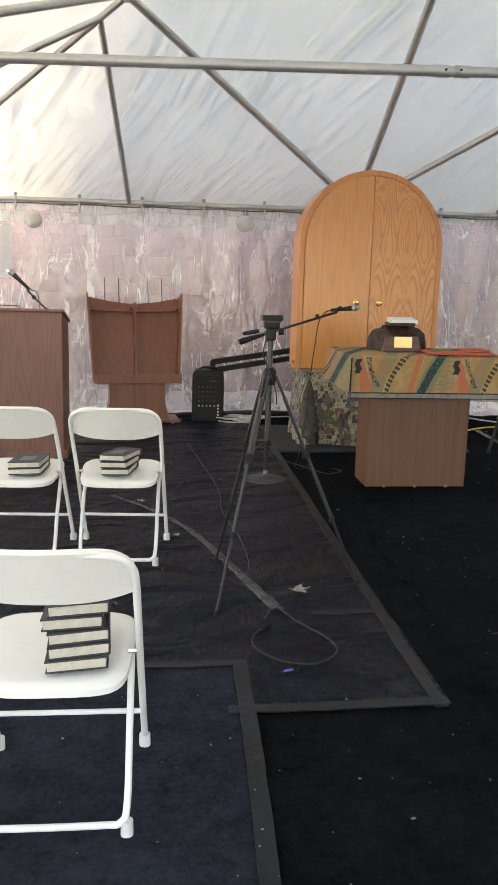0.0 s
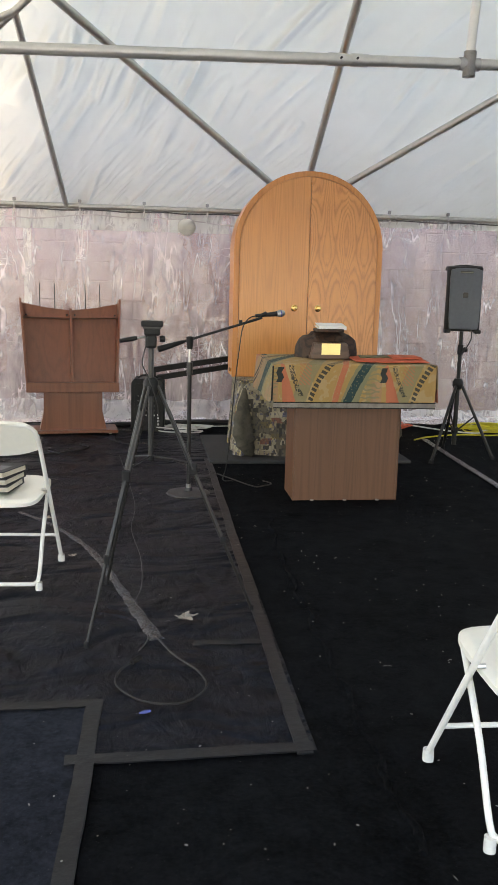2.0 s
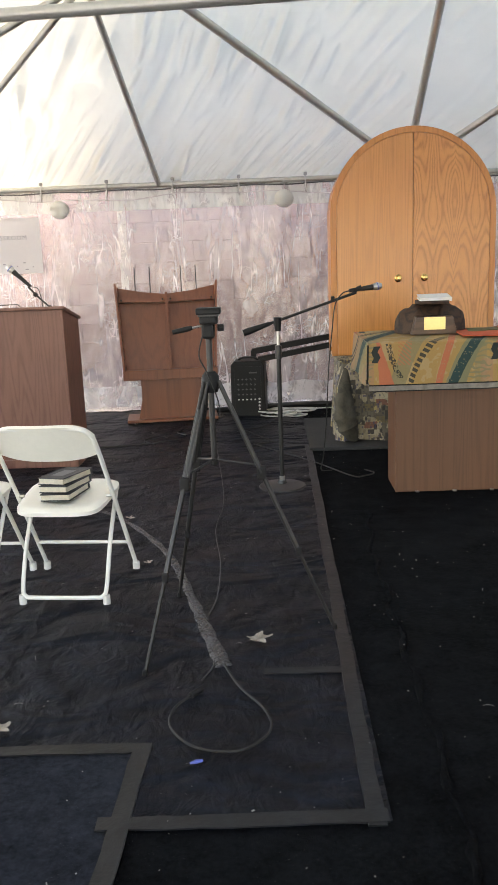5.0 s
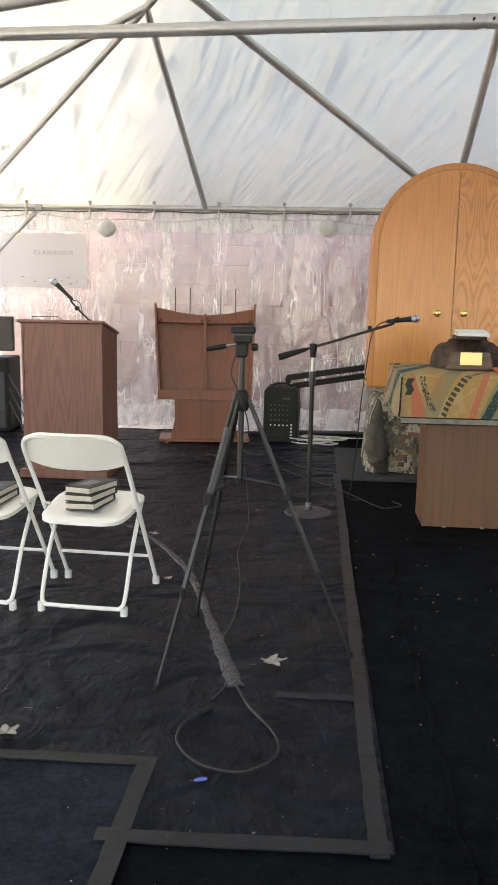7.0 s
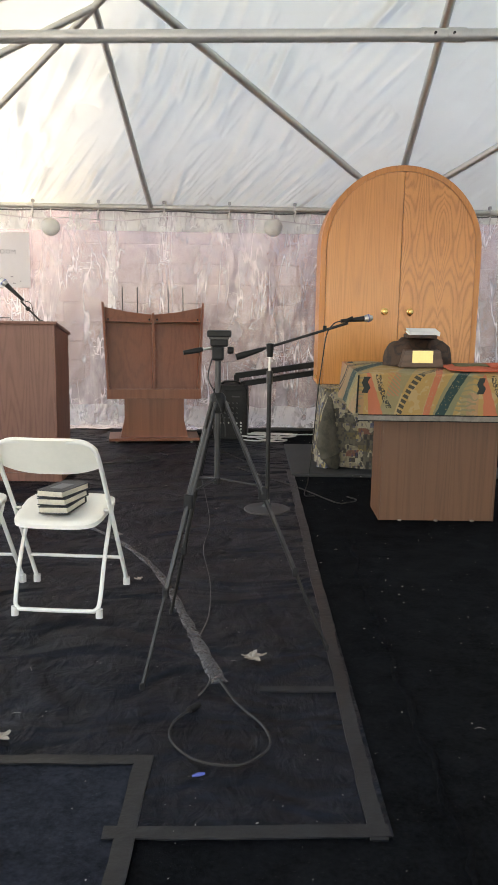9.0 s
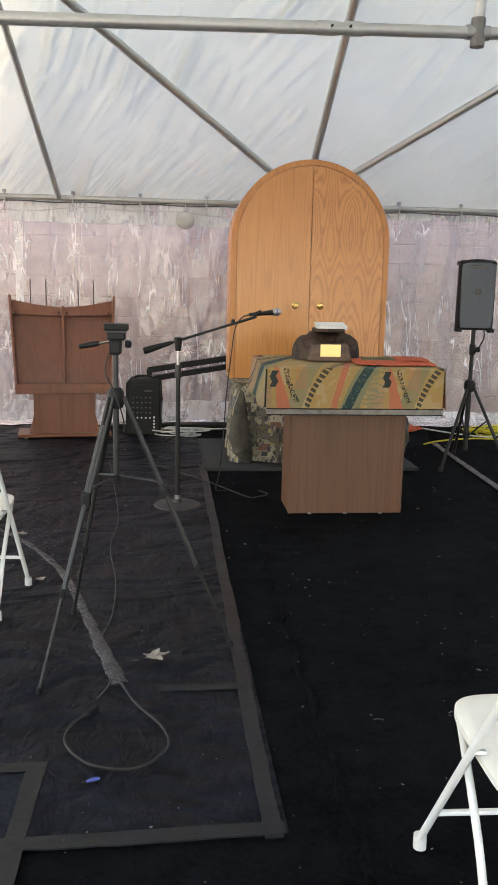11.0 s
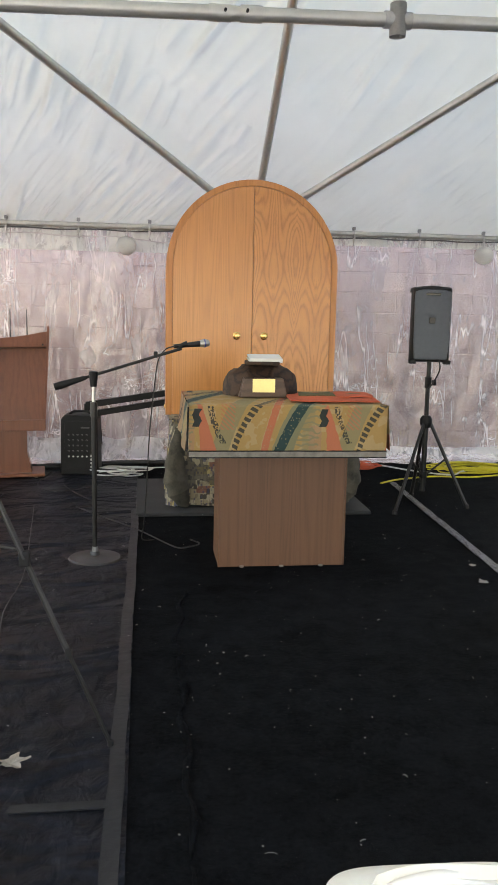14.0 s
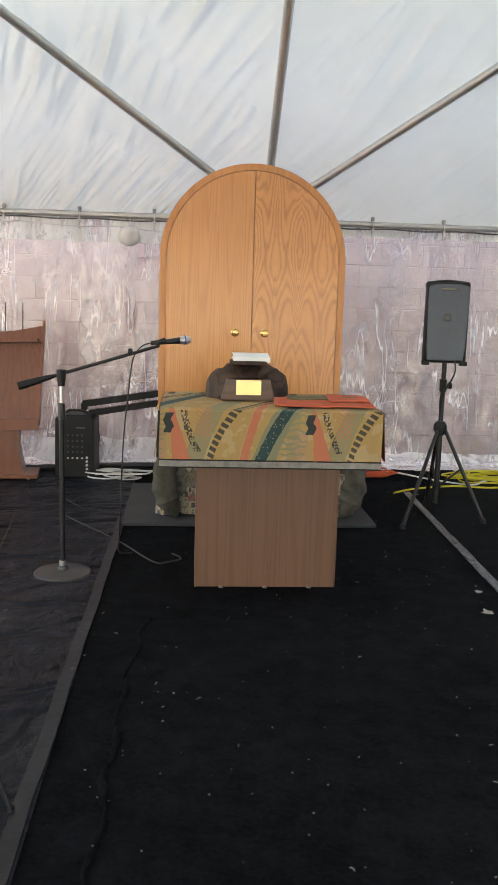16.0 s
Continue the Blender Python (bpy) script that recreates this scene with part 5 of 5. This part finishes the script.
kb = thing("folded_stand", pose(0, 0, 0), "long black folded stand leaning across the mixer", "folded stand")
ka, kd = Vector((0.84, 8.15, 0.575)), Vector((1.64, 8.13, 0.705))
for off, r in (((0, 0, 0), 0.034), ((0, 0.05, -0.012), 0.030)):
    part("rail", sweep([ka + Vector(off), kd + Vector(off)], r, 4), BLACK, kb)
for off in ((0.05, -0.015, -0.075), (0.05, 0.04, -0.08)):
    part("bar", sweep([ka + Vector(off), kd + Vector((0.0, off[1], off[2]))], 0.034, 4), BLACK, kb)
part("end_cap", box(ka + Vector((0.01, 0.02, -0.02)), (0.05, 0.09, 0.06), 0.008), BLACK, kb)
part("support_leg", sweep([(0.93, 8.20, 0.02), (0.95, 8.18, 0.30), (0.93, 8.16, 0.51)], 0.020, 8), BLACK, kb)

SP = pose(3.36, 6.86, 0, 0, 0, 4)
ss = thing("speaker_stand", SP, "black tripod speaker stand on the carpet", "speaker stand")
part("pole", sweep([(0, 0, 0.10), (0, 0, 0.66)], 0.019, 14), BLACK_METAL, ss, smooth=True)
part("inner_pole", sweep([(0, 0, 0.62), (0, 0, 1.07)], 0.016, 14), BLACK_METAL, ss, smooth=True)
part("collar", lathe([(0, 0.57), (0.03, 0.57), (0.045, 0.60), (0.045, 0.635), (0.028, 0.66), (0, 0.66)], 16), BLACK, ss, smooth=True)
part("knob", lathe([(0, 0), (0.02, 0), (0.022, 0.02), (0, 0.03)], 12, (0.03, -0.01, 0.90), rot=Matrix.Rotation(radians(90), 4, 'Y')), BLACK, ss)
part("clutch", lathe([(0, 0.86), (0.024, 0.86), (0.024, 0.94), (0, 0.94)], 14), BLACK, ss, smooth=True)
part("lower_collar", lathe([(0, 0.20), (0.028, 0.20), (0.028, 0.25), (0, 0.25)], 14), BLACK, ss, smooth=True)
inv = SP.inverted()
for wx, wy in ((3.062, 6.555), (3.650, 6.722), (3.372, 7.14)):
    q = inv @ Vector((wx, wy, 0.012))
    d = Vector((q.x, q.y, 0)).normalized()
    leg = part("leg", sweep([d * 0.035 + Vector((0, 0, 0.60)), q], 0.0125, 10), BLACK_METAL, ss, smooth=True)
    part("rubber_foot", lathe([(0, 0), (0.018, 0), (0.016, 0.03), (0, 0.034)], 12, (q.x, q.y, 0)), BLACK, leg)
    mid = (d * 0.035 + Vector((0, 0, 0.60))).lerp(q, 0.42)
    part("brace", sweep([d * 0.02 + Vector((0, 0, 0.225)), mid], 0.007, 8), BLACK_METAL, leg, smooth=True)
sk = thing("loudspeaker", pose(3.345, 6.86, 1.055, 0, 0, -12), "dark grey portable loudspeaker on the tripod stand", "loudspeaker")
part("cabinet", prism([(-0.130, -0.13), (0.130, -0.13), (0.142, -0.05), (0.120, 0.08), (0.07, 0.12), (-0.07, 0.12), (-0.120, 0.08), (-0.142, -0.05)], (0.0, 0.515), "z", bevel=0.014), BLACK, sk, smooth=True)
part("grille", prism([(-0.112, 0.018), (0.112, 0.018), (0.120, 0.10), (0.126, 0.44), (0.122, 0.488), (0.07, 0.502), (-0.07, 0.502), (-0.122, 0.488), (-0.126, 0.44), (-0.120, 0.10)], (-0.150, -0.128), "y", bevel=0.006), SPEAKER_GRILLE, sk, "perforated dark metal grille")
part("handle_recess", box((0, -0.139, 0.470), (0.105, 0.026, 0.020), 0.006), GLASS_BLACK, sk, "dark carrying slot")
part("top_cap", prism([(-0.140, 0.485), (0.140, 0.485), (0.13, 0.518), (0.0, 0.532), (-0.13, 0.518)], (-0.09, 0.10), bevel=0.008), BLACK, sk)
part("badge", box((0, -0.1515, 0.29), (0.042, 0.003, 0.042), 0.004), GUNMETAL, sk, "plain square badge")
part("lead", sweep(curve_points([(0.06, -0.135, 0.03), (0.07, -0.15, -0.05), (0.035, -0.10, -0.15), (0.0, -0.02, -0.24), (0.012, -0.02, -0.45)], 5), 0.005, 6), CORD, sk, "black speaker lead", True)
part("foot", box((0.12, -0.10, 0.0), (0.05, 0.07, 0.03), 0.006), BLACK, sk)
part("foot", box((-0.12, -0.10, 0.0), (0.05, 0.07, 0.03), 0.006), BLACK, sk)

# dark equipment at the bright end
scr = thing("monitor_screen", pose(-2.02, 8.22, 0.71), "black flat monitor standing on an amplifier", "monitor")
part("panel", box((0, 0, 0.20), (0.62, 0.05, 0.32), 0.008), GLASS_BLACK, scr)
part("stand", box((0, 0.0, 0.02), (0.25, 0.14, 0.03), 0.006), BLACK, scr)
cab = thing("bass_amplifier", pose(-2.02, 8.22, 0.012), "black floor amplifier with a cloth grille", "amplifier")
part("cabinet", box((0, 0, 0.345), (0.61, 0.34, 0.69), 0.02), BLACK, cab)
part("grille", box((0, -0.172, 0.30), (0.54, 0.01, 0.52), 0.004), GRILLE, cab)
part("badge", box((0.20, -0.178, 0.60), (0.06, 0.003, 0.02)), STEEL, cab)


# ---- cables and cords ----
def cord_on_floor(points, r, mat, label, steps=7, lift=0.012):
    pts = curve_points([(x, y, lift) for x, y in points], steps)
    return tagged(part("cord", sweep(pts, r, 7), mat, smooth=True), label, "cable", "loose cords")


cord_on_floor([(0.81, 3.30), (0.87, 3.14), (0.955, 2.99), (0.968, 2.87), (0.88, 2.775), (0.75, 2.80), (0.668, 2.91), (0.672, 3.02), (0.725, 3.10)], 0.0042, CORD, "dark grey cable lying in an open loop", lift=0.02)
plug = part("cable_plug", sweep([(0.715, 3.085, 0.022), (0.745, 3.125, 0.022)], 0.011, 10), BLACK, smooth=True)
tagged(plug, "black plug at the end of the looped cable", "plug")
cord_on_floor([(0.56, 6.9), (0.62, 6.3), (0.705, 5.33), (0.69, 4.8), (0.742, 4.31), (0.75, 3.9), (0.715, 3.6), (0.775, 3.34), (0.74, 3.2)], 0.0028, GREY_CORD, "thin grey wire trailing over the sheet")
cord_on_floor([(0.86, 6.82), (1.02, 6.58), (1.28, 6.20), (1.50, 5.80), (1.58, 5.79), (1.65, 5.86), (1.60, 5.95)], 0.0045, CORD, "black cable from the boom stand to the table")
cord_on_floor([(-0.95, 6.9), (-0.5, 6.85), (-0.05, 6.93), (0.22, 7.05), (0.30, 7.22), (0.22, 7.34), (0.28, 7.52)], 0.006, CORD, "black cable curling behind the chairs")
cord_on_floor([(0.05, 6.95), (0.16, 7.10), (0.10, 7.2), (-0.02, 7.08), (0.08, 6.93)], 0.005, CORD, "black cable in a small loop")
cord_on_floor([(0.55, 8.1), (0.5, 7.6), (0.62, 7.35), (0.9, 7.45), (1.0, 7.7), (1.1, 7.9)], 0.005, CORD, "black cable snaking in front of the mixer")
cord_on_floor([(0.75, 7.9), (0.70, 7.6), (0.85, 7.2), (1.0, 6.9), (0.86, 6.82)], 0.004, CORD, "black lead running from the mixer")
for k in range(3):
    hp = curve_points([(-1.74, 8.1, 0.55 - 0.12 * k), (-1.4, 7.5, 0.40 - 0.12 * k), (-1.0, 6.75, 0.16 - 0.05 * k), (-0.9, 6.6, 0.03)], 7)
    tagged(part("cord", sweep(hp, 0.005, 7), CORD, smooth=True), "black cable drooping from the amplifier to the floor", "cable", "loose cords")
rc = random.Random(9)
for k in range(7):
    cx, cy = rc.uniform(1.05, 1.40), rc.uniform(7.85, 8.15)
    r = rc.uniform(0.07, 0.15)
    cord_on_floor([(cx + r * math.cos(a) * 1.3, cy + r * math.sin(a) * 0.7 + rc.uniform(-0.02, 0.02)) for a in (0, 1.1, 2.2, 3.3, 4.4, 5.5, 6.6)], 0.006, WHITE_CORD, "white cable tangled behind the cupboard", 5, 0.014 + 0.01 * k)
cord_on_floor([(0.7, 8.28), (1.2, 8.25), (1.7, 8.30)], 0.006, WHITE_CORD, "white cable along the skirt")
tr = tagged(part("thick_cable", sweep(curve_points([(0.42, 8.2, 0.03), (0.9, 8.32, 0.035), (1.4, 8.3, 0.05), (2.0, 8.3, 0.03)], 6), 0.025, 8), CORD, smooth=True), "dark bundle of cables along the sidewall", "cable")


def tangle(cx, cy, rx, ry, loops, mat, label):
    """A loose heap: each cord is a few uneven loops round one middle."""
    for k in range(loops):
        a0, n = rc.uniform(0, 6.28), 13
        pts = []
        for q in range(n):
            a = a0 + q * 0.93
            w = rc.uniform(0.55, 1.1)
            pts.append((cx + rx * w * math.cos(a) + rc.uniform(-0.03, 0.03), min(8.42, cy + ry * w * math.sin(a)), 0.014 + 0.007 * k + rc.uniform(0, 0.03)))
        line = curve_points(pts, 5)
        tagged(part("cord", sweep(line, 0.0065, 6), mat, smooth=True), label, "cable", "loose cords")


tangle(3.08, 8.18, 0.34, 0.17, 5, ORANGE_CORD, "orange extension cord coiled on the carpet")
tangle(4.25, 8.08, 0.42, 0.18, 5, YELLOW_CORD, "yellow extension cord coiled on the carpet")
cord_on_floor([(3.25, 7.55), (3.45, 7.70), (3.8, 7.82), (4.1, 7.78), (4.5, 7.9)], 0.0075, YELLOW_CORD, "yellow cord trailing from the coil")
cord_on_floor([(3.45, 8.25), (3.7, 7.95), (3.95, 7.80), (4.1, 7.95), (4.4, 8.1)], 0.007, WHITE_CORD, "white cord among the yellow coils", 7, 0.03)


# ---- leaves and crumbs ----
def leaf(x, y, size, turn, label="curled dry leaf lying on the floor"):
    n = 26
    pts = []
    for k in range(n):
        a = 2 * math.pi * k / n
        r = size * (0.45 + 0.55 * abs(math.cos(2.5 * a + 0.3)) ** 1.4) * (0.7 if math.cos(a) < -0.6 else 1)
        pts.append((r * math.cos(a), r * math.sin(a) * 0.75))
    bm = bmesh.new()
    mid_v = bm.verts.new((0, 0, 0.012))
    ring = [bm.verts.new((px, py, 0.010 + 0.5 * size * abs(fbm(px * 22, py * 22, x)) + 0.004)) for px, py in pts]
    for k in range(n):
        bm.faces.new((mid_v, ring[k], ring[(k + 1) % n]))
    bmesh.ops.solidify(bm, geom=list(bm.faces), thickness=0.0012)
    ob = part("leaf", bm, LEAF)
    ob.matrix_world = pose(x, y, 0.010, 0, 0, turn)
    return tagged(ob, label, "leaf", "fallen leaves")


leaf(0.925, 3.475, 0.062, 20)
leaf(0.145, 2.90, 0.050, 60)
leaf(0.405, 4.30, 0.030, 110)
leaf(0.20, 5.0, 0.035, 10)
leaf(3.06, 5.02, 0.04, 40)
leaf(3.12, 5.30, 0.03, 100)
chip = part("blue_cap", sweep([(0.745, 2.722, 0.018), (0.762, 2.728, 0.019), (0.780, 2.735, 0.018)], [0.003, 0.006, 0.004], 8), BLUE, smooth=True)
tagged(chip, "small blue plastic cap on the sheet", "cap")
rd = random.Random(3)
bm = bmesh.new()
for k in range(900):
    x, y = rd.uniform(-1.0, 4.0), rd.uniform(1.3, 8.0)
    s = rd.uniform(0.0012, 0.0034) * (1.9 if rd.random() < 0.08 else 1)
    box((x, y, 0.016), (s * rd.uniform(0.8, 2.6), s, s * 0.5), bm=bm, rot=Matrix.Rotation(rd.uniform(0, 6.28), 4, 'Z') @ Matrix.Rotation(rd.uniform(-0.4, 0.4), 4, 'X'))
for k in range(40):      # bits of thread and torn paper
    x, y, a = rd.uniform(-0.6, 3.6), rd.uniform(1.6, 6.2), rd.uniform(0, 6.28)
    n, r = rd.uniform(0.006, 0.017), rd.uniform(0.0007, 0.0014)
    bend = rd.uniform(-0.4, 0.4)
    line = [(x + n * t * math.cos(a + bend * t), y + n * t * math.sin(a + bend * t), 0.017 + 0.003 * (1 - t * t)) for t in (-1, -0.5, 0, 0.5, 1)]
    sweep(line, r, 4, bm)
tagged(part("crumbs", bm, CRUMB), "pale crumbs and flecks scattered over the black floor", "debris", kind="stuff")

# ---- blocks of the wall, last ----
bw, bh, gap = 0.406, 0.203, 0.004
meshes = []
for s in range(3):
    bm = box((0, 0, 0), (bw - gap, 0.03, bh - gap), 0.004, 1)
    me = bpy.data.meshes.new("block")
    bm.to_mesh(me)
    bm.free()
    me.materials.append(BLOCKS)
    meshes.append(me)
for r in range(11):
    for k in range(19):
        x = -2.2 + k * bw + (bw / 2 if r % 2 else 0)
        if x < -2.1 or x > 5.3:
            continue
        b = new("block", meshes[(r * 7 + k * 3) % 3])
        b.parent = wall
        b.location = (x, WALL_Y + 0.013 + 0.003 * ((r * 5 + k * 3) % 4) / 4, -0.03 + bh * (r + 0.5))
